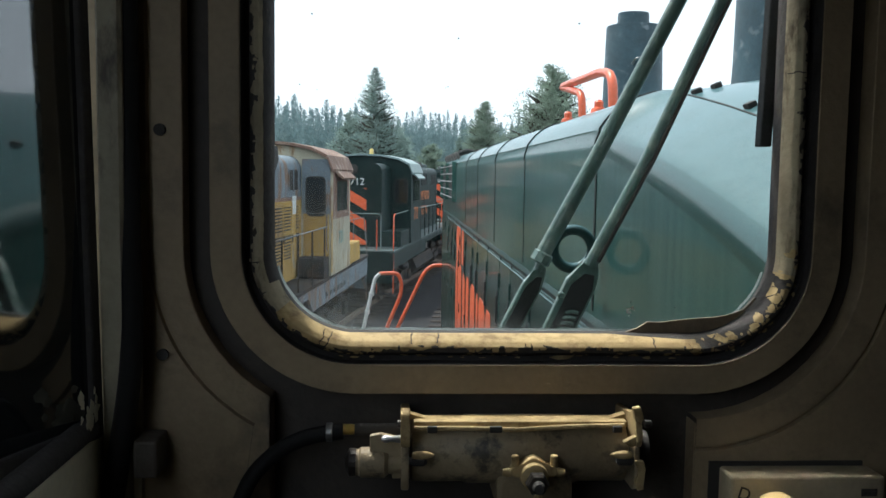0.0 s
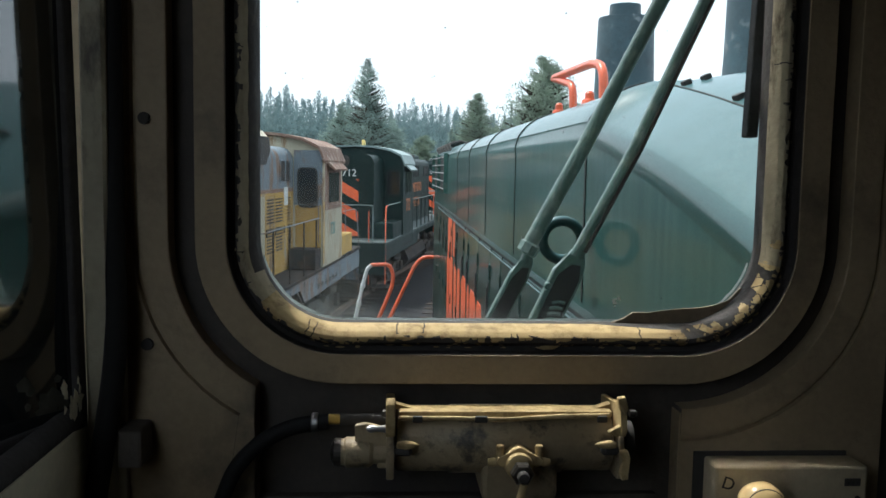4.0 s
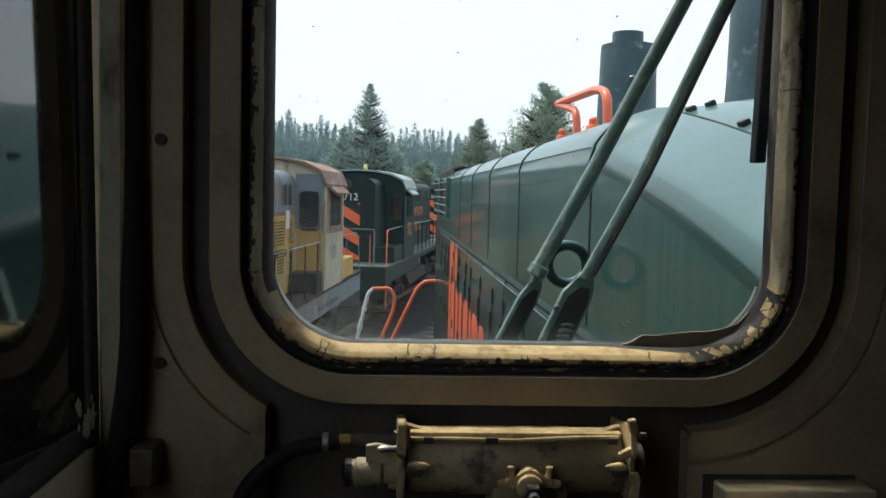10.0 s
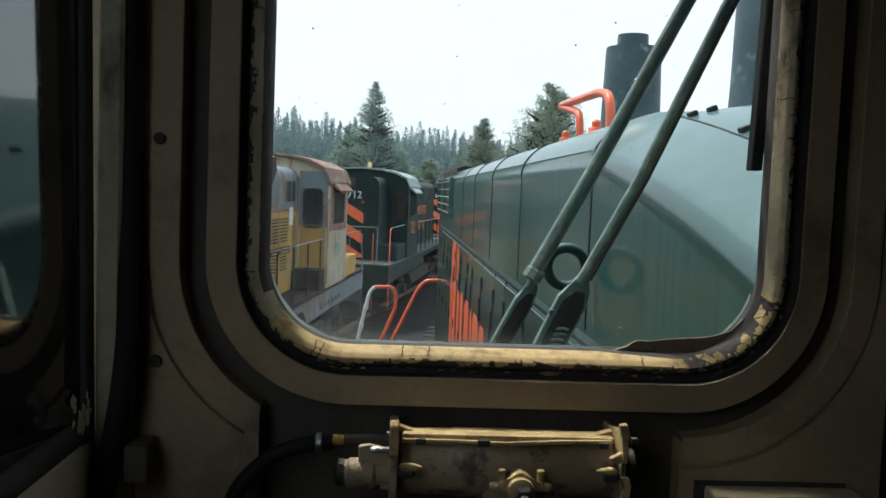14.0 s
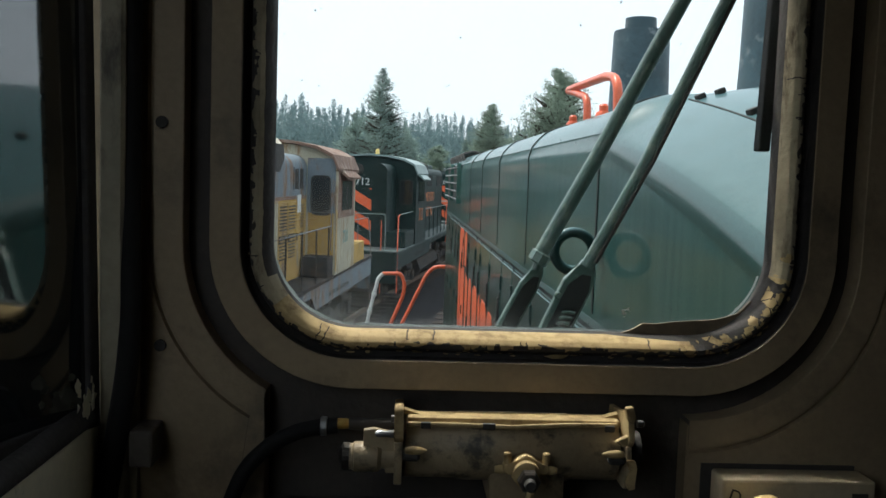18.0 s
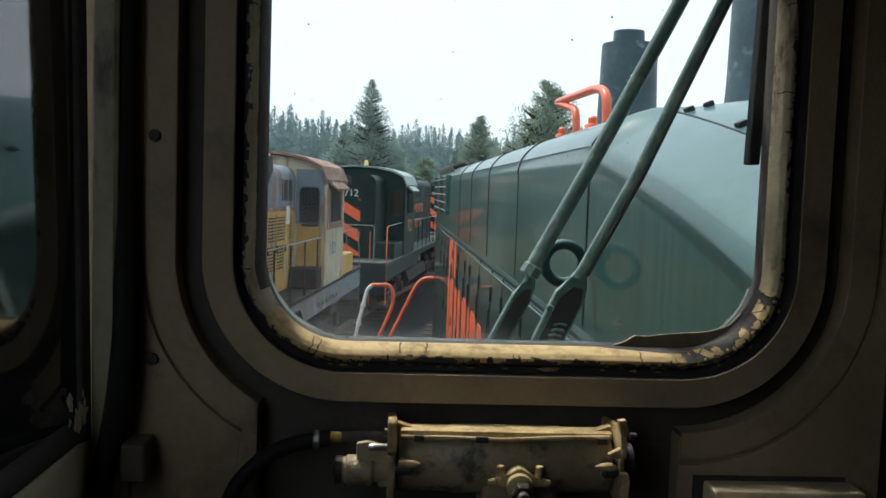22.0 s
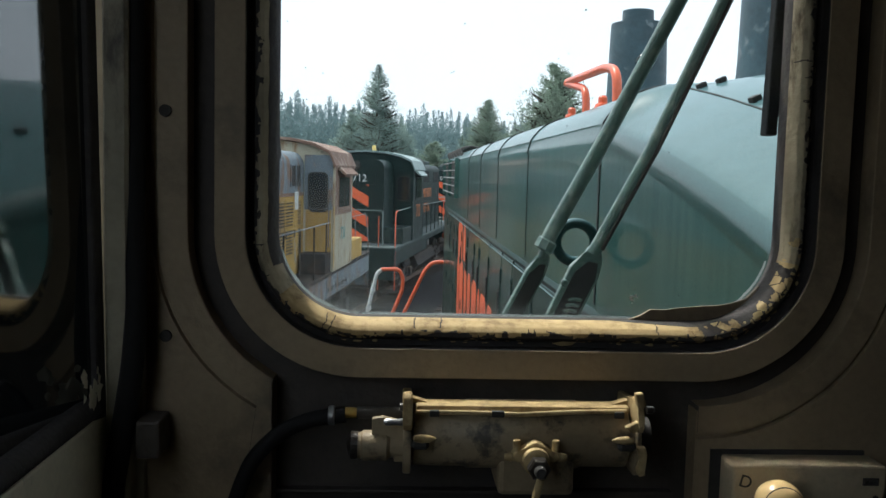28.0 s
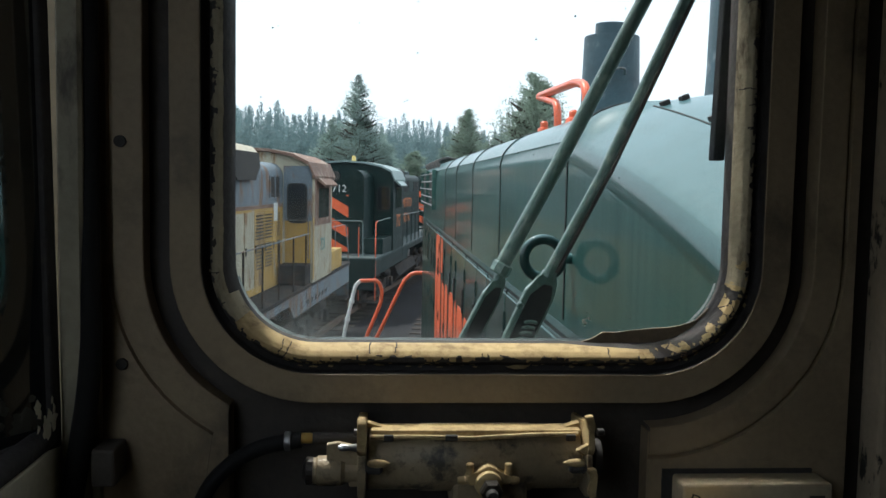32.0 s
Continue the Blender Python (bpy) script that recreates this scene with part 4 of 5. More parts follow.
part("idler_arm", tube([at(0.247, 3.612), at(0.314, 3.741), at(0.405, 3.945), at(0.423, 3.985)], 0.0082, 16), M_WIPER, wip, smooth=True)
# Dark line laid on the arm for the shade in its groove.
part("idler_groove", tube([at(0.256, 3.618, Y - 0.006), at(0.320, 3.742, Y - 0.006), at(0.42, 3.965, Y - 0.006)], 0.0030, 8), M_DARK, wip, smooth=True)
ch, q = channel("idler_channel", 0.192, 3.490, 0.250, 3.618, 0.0185, wip)
for k in range(7):
    x, z = q(0.030 + 0.0075 * k, -0.003)
    part("spring_coil", tube([(x - 0.007, Y - 0.0055, z - 0.001), (x, Y - 0.008, z + 0.001), (x + 0.008, Y - 0.0055, z - 0.001)], 0.0022, 8), M_WIPER, ch, smooth=True)
x, z = q(0.088, 0.017)
part("pivot_screw", turned([(0.0045, 0), (0.0045, -0.006), (0.003, -0.008)], (x, Y - 0.002, z), "y", 12), M_WIPER, wip, smooth=True)
part("blade_holder", box((0.4430, 1.030, 3.780), (0.4530, 1.046, 4.08), 0.003), M_WIPER, wip)
part("blade", prism([(0.4275, 3.757), (0.441, 3.757), (0.450, 4.08), (0.437, 4.08)], 1.012, 1.030, "y", 0.002), M_HOSE, wip, "black rubber blade")

# ======== the hood ahead ========
hood = thing("locomotive_hood", "dark green enamelled long hood of a diesel locomotive, dusty and streaked", "locomotive hood")
HX, HEND = 0.50, 7.35


def hood_section(y):
    """Left half of the hood's outline at y, from the deck up to the crown, then down the far side."""
    fall = max(0.0, 2.13 - y)
    zc = 3.824 - 0.12 * fall - 0.08 * fall * fall
    lift = 0.39 * max(0.0, 2.24 - y)
    low = Vector((HX, 0, zc))
    if y >= 2.12:
        top, bulge = Vector((HX + 0.150, 0, 3.934)), 0.024
    else:
        bend = min(1.0, (2.12 - y) / 0.06)
        flat = low + (Vector((HX + 0.125 + lift, 0, 3.917)) - low) * 1.16
        top, bulge = Vector((HX + 0.150, 0, 3.934)).lerp(flat, bend), 0.024 - 0.010 * bend
    way, out = (top - low).normalized(), Vector((low.z - top.z, 0, top.x - low.x)).normalized()
    pts = [(HX, y, 1.9), (HX, y, 2.8), (HX, y, 3.379), (HX, y, zc - 0.034), (HX + 0.0022, y, zc - 0.014)]
    for u in (0.03, 0.10, 0.22, 0.36, 0.5, 0.64, 0.78, 0.9, 1.0):
        q = low + (top - low) * u + out * bulge * math.sin(math.pi * u) + way * (0.010 if u < 0.05 else 0.0)
        pts.append((q.x, y, q.z))
    for x, z in ((1.10 + lift * 0.75, 3.945), (1.40 + lift * 0.6, 3.95), (1.75, 3.935), (2.15, 3.905), (2.25, 3.785), (2.25, 1.9)):
        pts.append((x, y, z))
    return [Vector(p) for p in pts]


ys = [1.034, 1.15, 1.3, 1.45, 1.6, 1.75, 1.88, 2.0, 2.06, 2.09, 2.12, 2.3, 3.0, 4.0, 5.0, 6.0, HEND]
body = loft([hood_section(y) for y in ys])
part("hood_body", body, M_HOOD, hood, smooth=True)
# Thin strip along the bend that carries the dark band in its paint.
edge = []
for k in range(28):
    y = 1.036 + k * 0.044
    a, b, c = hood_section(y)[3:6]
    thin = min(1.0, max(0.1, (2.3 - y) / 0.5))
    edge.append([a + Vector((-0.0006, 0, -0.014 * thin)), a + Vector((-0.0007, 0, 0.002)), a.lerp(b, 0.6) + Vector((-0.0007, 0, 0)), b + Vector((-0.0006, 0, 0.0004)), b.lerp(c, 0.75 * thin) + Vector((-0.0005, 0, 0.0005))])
part("bend_shade_band", loft(edge), M_EDGE, hood, "painted dark green shade band along the bend", smooth=True)
low_x = HX - 0.005
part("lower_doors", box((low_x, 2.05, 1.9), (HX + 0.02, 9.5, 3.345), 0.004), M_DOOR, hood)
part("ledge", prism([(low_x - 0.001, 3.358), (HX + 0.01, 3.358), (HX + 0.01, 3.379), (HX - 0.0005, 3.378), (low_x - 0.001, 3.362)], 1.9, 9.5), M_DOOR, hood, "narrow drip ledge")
# Dark strip below the ledge: the ledge's shade put into its colour.
part("ledge_shade_strip", box((low_x + 0.002, 1.9, 3.3452), (HX + 0.01, 9.5, 3.3575)), M_SEAM, hood, "dark shade strip under the drip ledge")
for y in (2.154, 3.37, 4.40, 5.36, 6.3):
    part("panel_seam", box((HX - 0.0025, y - (0.007 if y < 2.5 else 0.004), 3.392), (HX + 0.01, y + (0.007 if y < 2.5 else 0.004), 3.79)), M_SEAM, hood)
    part("roof_seam", tube([p + Vector((-0.0008, 0, 0.0008)) for p in hood_section(y + 0.02)[3:14]], 0.0035, 6), M_SEAM, hood, smooth=True)
def hood_door(y, width):
    """One lower door: a thin plate with rounded edges, its seam, two latch bars, hinge knuckles and a pressed rib."""
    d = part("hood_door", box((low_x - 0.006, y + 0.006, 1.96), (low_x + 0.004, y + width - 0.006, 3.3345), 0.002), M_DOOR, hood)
    part("door_seam", box((low_x - 0.003, y - 0.005, 1.94), (low_x + 0.01, y + 0.005, 3.352)), M_SEAM, hood)
    for z in (3.06,):
        part("latch_plate", box((low_x - 0.009, y + 0.035, z - 0.05), (low_x - 0.005, y + 0.075, z + 0.13), 0.002), M_SEAM, d)
        part("latch_handle", box((low_x - 0.017, y + 0.048, z - 0.03), (low_x - 0.008, y + 0.064, z + 0.10), 0.003), M_DARK, d, "black latch bar")
    for z in (3.24, 2.72, 2.2):
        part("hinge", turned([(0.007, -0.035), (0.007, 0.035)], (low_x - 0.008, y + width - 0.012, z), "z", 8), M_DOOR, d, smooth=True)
    # Pale strip for the glints along the door's edge, put into its colour.
    part("edge_glint", box((low_x - 0.0072, y + 0.004, 2.3), (low_x - 0.005, y + 0.0085, 3.330)), M_GREEN, d, "pale painted glint along the door edge")
for k, width in enumerate((0.44, 0.56, 0.56, 0.40, 0.56, 0.56, 0.34, 0.56, 0.56, 0.56, 0.40, 0.56, 0.56)):
    hood_door(2.10 + sum((0.44, 0.56, 0.56, 0.40, 0.56, 0.56, 0.34, 0.56, 0.56, 0.56, 0.40, 0.56, 0.56)[:k]), width)
# tall orange lettering on the lower doors, seen too steeply to be read
for y0, y1, z0, z1 in ((4.05, 4.30, 2.1, 2.98), (4.40, 4.62, 2.3, 3.02), (4.72, 5.02, 2.1, 3.03), (5.12, 5.20, 2.1, 3.03), (5.34, 5.62, 2.1, 3.04), (5.80, 5.98, 2.1, 3.04), (6.12, 6.30, 2.1, 3.04), (6.48, 6.80, 2.1, 3.05), (6.90, 7.05, 2.1, 3.05), (6.30, 6.45, 3.08, 3.333), (6.60, 7.00, 3.06, 3.333)):
    part("orange_lettering", prism([(y0, z0), (y1, z0), (y1 + 0.03, z1 - 0.05), (y1 - 0.03, z1), (y0 + 0.04, z1), (y0 - 0.01, z1 - 0.08)], low_x - 0.0085, low_x - 0.0062, "x"), M_ORANGE, hood, "vivid orange block lettering")
# bolted plate on the slanted shoulder
def on_slant(y, u, off=0.0):
    s = hood_section(y)
    low, top = s[4] + Vector((0, 0, 0.012)), s[13]
    n = Vector((-(top.z - low.z), 0, top.x - low.x)).normalized()
    return low + (top - low) * u + n * (off + 0.014 * math.sin(math.pi * u))
def slant_share(y, x):
    """Which share of the slant's width lies below the place x."""
    return (x - HX) / (1.16 * (0.125 + 0.39 * (2.24 - y)))
part("plate_seam", tube([on_slant(y, slant_share(y, 0.685 - 0.018 * (2.043 - y)), 0.0005) for y in (2.052, 1.95, 1.85, 1.75, 1.65, 1.55, 1.45)], 0.003, 6), M_SEAM, hood, smooth=True)
for y, x in ((2.014, 0.700), (2.000, 0.738), (1.685, 0.694), (1.40, 0.70)):
    u = slant_share(y, x)
    c = on_slant(y, u, 0.003)
    b = part("bolt_head", box((-0.010, -0.010, -0.004), (0.010, 0.010, 0.008), 0.002), M_DARK, hood, "black square bolt head")
    b.matrix_local = Matrix.Translation(c) @ pose(0, 0, 0, 0, -25, 8)
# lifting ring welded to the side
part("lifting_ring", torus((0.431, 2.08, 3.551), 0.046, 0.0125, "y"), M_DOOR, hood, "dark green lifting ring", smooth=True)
part("ring_lug", tube([(0.478, 2.08, 3.551), (0.503, 2.08, 3.551)], 0.013, 12), M_HOOD, hood, smooth=True)
# radiator end of the hood
part("radiator_section", loft([[Vector((p.x, y, p.z)) for p in hood_section(3.0)] for y in (HEND, 9.5)]), M_HOOD, hood, smooth=True)
part("end_plate", prism([(p.x, p.z) for p in hood_section(3.0)], 9.5, 9.52), M_HOOD, hood)
part("shutter_opening", box((HX - 0.006, HEND + 0.08, 3.52), (HX + 0.01, 9.42, 3.84)), M_SEAM, hood, "dark radiator opening")
for k in range(5):
    z = 3.545 + 0.068 * k
    part("shutter_bar", tube([(HX - 0.03, HEND + 0.05, z), (HX - 0.03, 9.45, z)], 0.0048, 8), M_STEEL, hood, "pale guard bar", smooth=True)
for y in (HEND + 0.05, 8.4, 9.45):
    part("shutter_post", box((HX - 0.036, y - 0.012, 3.51), (HX, y + 0.012, 3.85)), M_GREEN, hood)
for k in range(6):
    y = HEND + 0.25 + 0.38 * k
    part("roof_hatch_arm", tube(bent([(0.55, y, 3.86), (0.52, y + 0.05, 3.93), (0.62, y + 0.12, 3.96), (0.75, y + 0.1, 3.93)], 0.03), 0.014, 8), M_DARK, hood, smooth=True)
# stacks
def stack(name, y, x, zt, step):
    st = thing(name, "tall sooty dark steel exhaust stack on the hood roof", "exhaust stack", "exhaust stacks")
    part("skirt", turned([(0.235, 3.90), (0.185, 4.05), (0.178, 4.2), (0.166, zt - step - 0.01), (0.163, zt - step), (0.150, zt - step)], (x, y, 0), "z", 32), M_STACK, st, smooth=True)
    part("pipe", turned([(0.098, zt - step - 0.05), (0.092, zt), (0.082, zt), (0.082, zt - 0.05)], (x - 0.008, y, 0), "z", 32), M_STACK, st, smooth=True)
    part("handle", tube(bent([(x - 0.05, y - 0.165, zt - 0.32), (x - 0.04, y - 0.21, zt - 0.29), (x + 0.03, y - 0.21, zt - 0.29), (x + 0.04, y - 0.165, zt - 0.32)], 0.02), 0.007, 8), M_STEEL, st, smooth=True)
    return st
stack("exhaust_stack", 5.3, 1.425, 4.714, 0.078)
stack("exhaust_stack", 3.55, 1.555, 5.0, 0.10)
# orange grab rail on the roof edge
grab = thing("roof_grab_rail", "bent orange-red grab rail bolted to the hood roof", "grab rail")
part("rail", tube(bent([(0.745, 3.00, 3.93), (0.745, 3.02, 4.075), (0.745, 3.18, 4.105), (0.745, 3.92, 4.128)], 0.07), 0.0165, 12), M_ORANGE, grab, smooth=True)
part("rail_leg", tube(bent([(0.745, 3.50, 3.93), (0.745, 3.52, 4.058), (0.745, 3.80, 4.105), (0.745, 3.94, 4.125)], 0.06), 0.0155, 12), M_ORANGE, grab, smooth=True)
for y in (3.22, 3.80):
    part("stud_plate", turned([(0.052, 3.930), (0.050, 3.940), (0.034, 3.946)], (0.745, y, 0), "z", 18), M_ORANGE, grab, smooth=True)
    part("stud", turned([(0.034, 3.942), (0.028, 3.972), (0.024, 3.978), (0.017, 3.980), (0.017, 4.000), (0.010, 4.008)], (0.745, y, 0), "z", 14), M_ORANGE, grab, smooth=True)
# deck, end steps rails of this locomotive
tagged(part("walkway_deck", box((-0.16, 1.04, 1.82), (2.9, 9.9, 1.9), 0.01), M_TRUCK), "black steel walkway deck of the locomotive", "deck")
under = thing("underframe", "black steel underframe carrying the cab and hood", "underframe")
part("frame", box((0.15, -2.16, 1.0), (2.60, 9.8, 1.819), 0.02), M_TRUCK, under)
part("cab_base", box((-0.36, -2.16, 1.82), (2.81, 1.03, 2.039), 0.01), M_TRUCK, under)
for y in (0.6, 7.6):
    part("bogie", box((0.45, y - 1.5, 0.40), (2.30, y + 1.5, 0.999), 0.03), M_TRUCK, under)
    for dy in (-1.0, 1.0):
        for x in (0.6225, 2.1275):
            part("wheel", turned([(0.48, -0.06), (0.48, 0.06)], (x, y + dy, 0.421), "x", 24), M_TRUCK, under, smooth=True)
r1 = thing("step_handrail", "bent orange handrail with a white-painted lower half", "handrail", "front step handrails")
part("red_rail", tube(bent([(-0.19, 9.6, 2.650), (0.012, 9.6, 2.658), (0.058, 9.6, 2.56), (0.050, 9.6, 2.42), (-0.16, 9.6, 1.9)], 0.06), 0.021, 12), M_ORANGE, r1, smooth=True)
part("white_rail", tube(bent([(-0.18, 9.6, 2.650), (-0.235, 9.6, 2.60), (-0.30, 9.6, 2.32), (-0.345, 9.6, 2.10), (-0.38, 9.6, 1.9)], 0.06), 0.021, 12), M_WHITE, r1, "white-painted steel rail", smooth=True)
for z, x in ((2.42, -0.275), (2.22, -0.318)):
    part("rail_clamp", turned([(0.03, -0.02), (0.03, 0.02)], (x, 9.6, z), "z", 12), M_WHITE, r1, smooth=True)
r2 = part("step_handrail", tube(bent([(0.50, 9.6, 2.745), (0.385, 9.6, 2.742), (0.30, 9.6, 2.66), (0.05, 9.6, 2.115), (-0.05, 9.6, 1.9)], 0.09), 0.021, 12), M_ORANGE, smooth=True)
tagged(r2, "slanting orange handrail meeting the hood", "handrail", "front step handrails")


# ======== yard: ground, tracks, parked locomotives, trees ========
def sheet():
    bm = bmesh.new()
    xs = [-2500, -900, -300, -120, -60, -40] + [-30 + 2 * k for k in range(31)] + [40, 60, 120, 300, 900, 2500]
    yv = [-2500, -600, -100, -40, -20] + [-10 + 2 * k for k in range(40)] + [80, 100, 130, 180, 300, 600, 1200, 4000]
    grid = [[bm.verts.new((x, y, GROUND + (0.03 * noise.noise(Vector((x * 0.4, y * 0.4, 0))) if abs(x) < 31 and -11 < y < 75 else 0))) for x in xs] for y in yv]
    for a, b in zip(grid, grid[1:]):
        for k in range(len(xs) - 1):
            bm.faces.new((a[k], a[k + 1], b[k + 1], b[k]))
    return bm


tagged(part("ground", sheet(), M_BALLAST), "grey cinder and ballast yard ground", "ground", kind="structure")


def track(name, pts, label):
    tr = thing(name, label, "railway track", kind="structure")
    ps = [Vector((x, y, 0)) for x, y in pts]
    def offs(d, z):
        out = []
        for i, p in enumerate(ps):
            t = (ps[min(i + 1, len(ps) - 1)] - ps[max(i - 1, 0)]).normalized()
            out.append(p + Vector((t.y, -t.x, 0)) * d + Vector((0, 0, z)))
        return out
    for d in (-0.7525, 0.7525):
        secs = []
        for lo, hi in zip(offs(d - 0.035, 0), offs(d + 0.035, 0)):
            secs.append([(lo.x, lo.y, GROUND + 0.02), (lo.x, lo.y, RAIL), (hi.x, hi.y, RAIL), (hi.x, hi.y, GROUND + 0.02)])
        part("rail", loft(secs, True), M_RAIL, tr)
    tie = box((-1.3, -0.11, GROUND - 0.12), (1.3, 0.11, GROUND + 0.022), 0.01)
    first = part("tie", tie, M_TIE, tr)
    first.matrix_local = pose(ps[0].x, ps[0].y - 0.6, 0)
    me = first.data
    total, k = 0.0, 0
    for a, b in zip(ps, ps[1:]):
        n = int((b - a).length / 0.62)
        for i in range(n):
            p = a.lerp(b, i / n)
            d = b - a
            ob = new("tie", me)
            ob.parent = tr
            ob.matrix_local = pose(p.x, p.y, 0, 0, 0, math.degrees(math.atan2(d.y, d.x)) - 90)
    return tr


def curve_x(y):
    """Centre line of the curved track on which the parked locomotives stand."""
    u = y - 15.7
    return -3.22 + 0.13 * u + 0.0023 * u * u if u > 0 else -3.22 + 0.13 * u - 0.001 * u * u


track("track_1", [(curve_x(y), y) for y in range(-20, 80, 3)], "rusty rails on tarred ties under the parked locomotives")
track("track_2", [(1.375 + (0.0 if y < 10 else 0.0045 * (y - 10) ** 2), y) for y in range(-8, 80, 3)], "rusty rails on tarred ties under the viewing locomotive")


def wheel(parent, x, y, s):
    w = part("wheel", turned([(0.50, -0.06), (0.50, 0.05), (0.53, 0.06), (0.53, 0.08)], (x, y, 0.5), "x", 28), M_TRUCK, parent, smooth=True)
    part("hub", turned([(0.14, -0.09 * s), (0.10, 0.14 * s)], (x, y, 0.5), "x", 14), M_TRUCK, w, smooth=True)


def rounded(x0, x1, z0, z1, r, steps=5):
    """A rectangle with rounded corners."""
    out = []
    for cx, cz, a0 in ((x1 - r, z0 + r, 270), (x1 - r, z1 - r, 0), (x0 + r, z1 - r, 90), (x0 + r, z0 + r, 180)):
        for k in range(steps + 1):
            a = radians(a0 + 90 * k / steps)
            out.append((cx + r * math.cos(a), cz + r * math.sin(a)))
    return out


def ring_plate(x0, x1, z0, z1, r, wide, ya, yb):
    """A flat rounded ring, such as the seal round a pane."""
    outer, inner = rounded(x0, x1, z0, z1, r), rounded(x0 + wide, x1 - wide, z0 + wide, z1 - wide, r - wide)
    rows = [[Vector((x, y, z)) for x, z in pts] for pts, y in ((inner, ya), (outer, ya), (outer, yb), (inner, yb), (inner, ya))]
    return loft(rows, True)


def clipped(pts, low, high):
    """The part of an outline between two heights."""
    for level, sign in ((low, 1), (high, -1)):
        out = []
        for a, b in zip(pts, pts[1:] + pts[:1]):
            da, db = (a[1] - level) * sign, (b[1] - level) * sign
            if da >= 0:
                out.append(a)
            if da * db < 0:
                u = da / (da - db)
                out.append((a[0] + (b[0] - a[0]) * u, level))
        pts = out
        if not pts:
            break
    return pts


def loco(label, place, s, c):
    """A four-axle hood locomotive, its short end at y = 0 and its long hood towards -y; s: the side (+1 or -1) that shows its full detail.
    c: its paints and marks."""
    g = thing("parked_locomotive", label, "locomotive", "parked locomotives", at=place)
    L, hw, cw = 16.2, 0.88, 1.52
    # underframe
    part("side_sill", prism([(-0.02, 1.15), (-6.7, 1.15), (-7.1, 1.44), (-L + 0.02, 1.44), (-L + 0.02, 1.62), (-0.02, 1.62)], s * 1.42, s * 1.47, "x"), c["sill"], g, "side sill with slots")
    part("side_sill", prism([(-0.02, 1.18), (-L + 0.02, 1.18), (-L + 0.02, 1.62), (-0.02, 1.62)], -s * 1.42, -s * 1.47, "x"), c["sill"], g)
    part("deck", box((-1.5, -L, 1.60), (1.5, 0.0, 1.68), 0.01), c["deck"], g, "walkway deck")
    for k in range(6):
        part("sill_slot", box((s * 1.468 - 0.004, -3.5 - 0.40 * k, 1.26), (s * 1.468 + 0.006, -3.28 - 0.40 * k, 1.36)), M_DARK, g)
    part("fuel_tank", prism([(-1.2, 0.95), (-1.35, 0.6), (-1.1, 0.32), (1.1, 0.32), (1.35, 0.6), (1.2, 0.95)], -10.4, -5.6), M_TRUCK, g)
    for y0 in (-3.3, -12.9):
        tr = part("truck", prism([(y0 - 1.75, 0.55), (y0 - 1.6, 0.85), (y0 - 0.5, 0.80), (y0, 0.62), (y0 + 0.5, 0.80), (y0 + 1.6, 0.85), (y0 + 1.75, 0.55), (y0 + 1.3, 0.42), (y0 + 0.5, 0.40), (y0 - 0.5, 0.40), (y0 - 1.3, 0.42)], s * 1.0, s * 1.16, "x"), M_TRUCK, g)
        for dy in (-1.37, 1.37):
            for x in (-0.75, 0.75):
                wheel(tr, x, y0 + dy, 1 if x > 0 else -1)
            part("journal_box", box((min(s * 1.1, s * 1.26), y0 + dy - 0.17, 0.36), (max(s * 1.1, s * 1.26), y0 + dy + 0.17, 0.68), 0.02), M_TRUCK, tr)
            part("coil_spring", turned([(0.11, 0.45), (0.09, 0.5), (0.11, 0.55), (0.09, 0.6), (0.11, 0.66), (0.09, 0.72)], (s * 1.14, y0 + dy * 0.55, 0), "z", 12), M_TRUCK, tr, smooth=True)
        part("brake_cylinder", turned([(0.12, -0.25), (0.14, -0.2), (0.14, 0.2), (0.05, 0.4)], (s * 1.25, y0, 0.95), "y", 14), M_TRUCK, tr, smooth=True)
    # hoods
    def hood_line(w, top, r):
        pts = [(-w, 1.68)]
        for k in range(7):
            a = radians(90 * k / 6)
            pts.append((-w + r * (1 - math.cos(a)), top - r + r * math.sin(a)))
        return pts + [(-x, z) for x, z in reversed(pts)]
    lower = [(-hw, 1.68), (-hw, 3.30), (hw, 3.30), (hw, 1.68)]
    part("long_hood", prism(lower, -14.9, -5.2), c["hood"], g)
    up = [(x, max(z, 3.30)) for x, z in hood_line(hw, 4.18, 0.28)]
    part("hood_top", prism(up, -14.9, -5.2), c["top"], g, smooth=True)
    part("short_hood", prism(lower, -3.0, -1.35), c["hood"], g)
    part("short_hood_top", prism(up, -3.0, -1.35), c["top"], g, smooth=True)
    part("belt_stripe", box((min(s * hw, s * (hw + 0.006)), -14.9, 3.27), (max(s * hw, s * (hw + 0.006)), -5.2, 3.34)), c["belt"], g)
    # doors, louvres, upper grilles on the side that shows
    x0 = s * (hw + 0.004)
    def flat(y0, y1, z0, z1, thick=0.008):
        return box((min(s * hw, s * (hw + thick)), min(y0, y1), z0), (max(s * hw, s * (hw + thick)), max(y0, y1), z1), 0.002)
    for k in range(14):
        y = -5.45 - 0.67 * k
        part("hood_door", flat(y, y - 0.63, 1.82, 3.22, 0.012), c["doors"][k % len(c["doors"])], g)
        part("door_handle", box((min(x0, x0 + s * 0.03), y - 0.60, 2.45), (max(x0, x0 + s * 0.03), y - 0.57, 2.6)), M_DARK, g)
    for k, columns in ((0, 1), (1, 2), (2, 2), (7, 2), (13, 2)):
        for i in range(columns):
            y = -5.45 - 0.67 * k - 0.07 - 0.27 * i
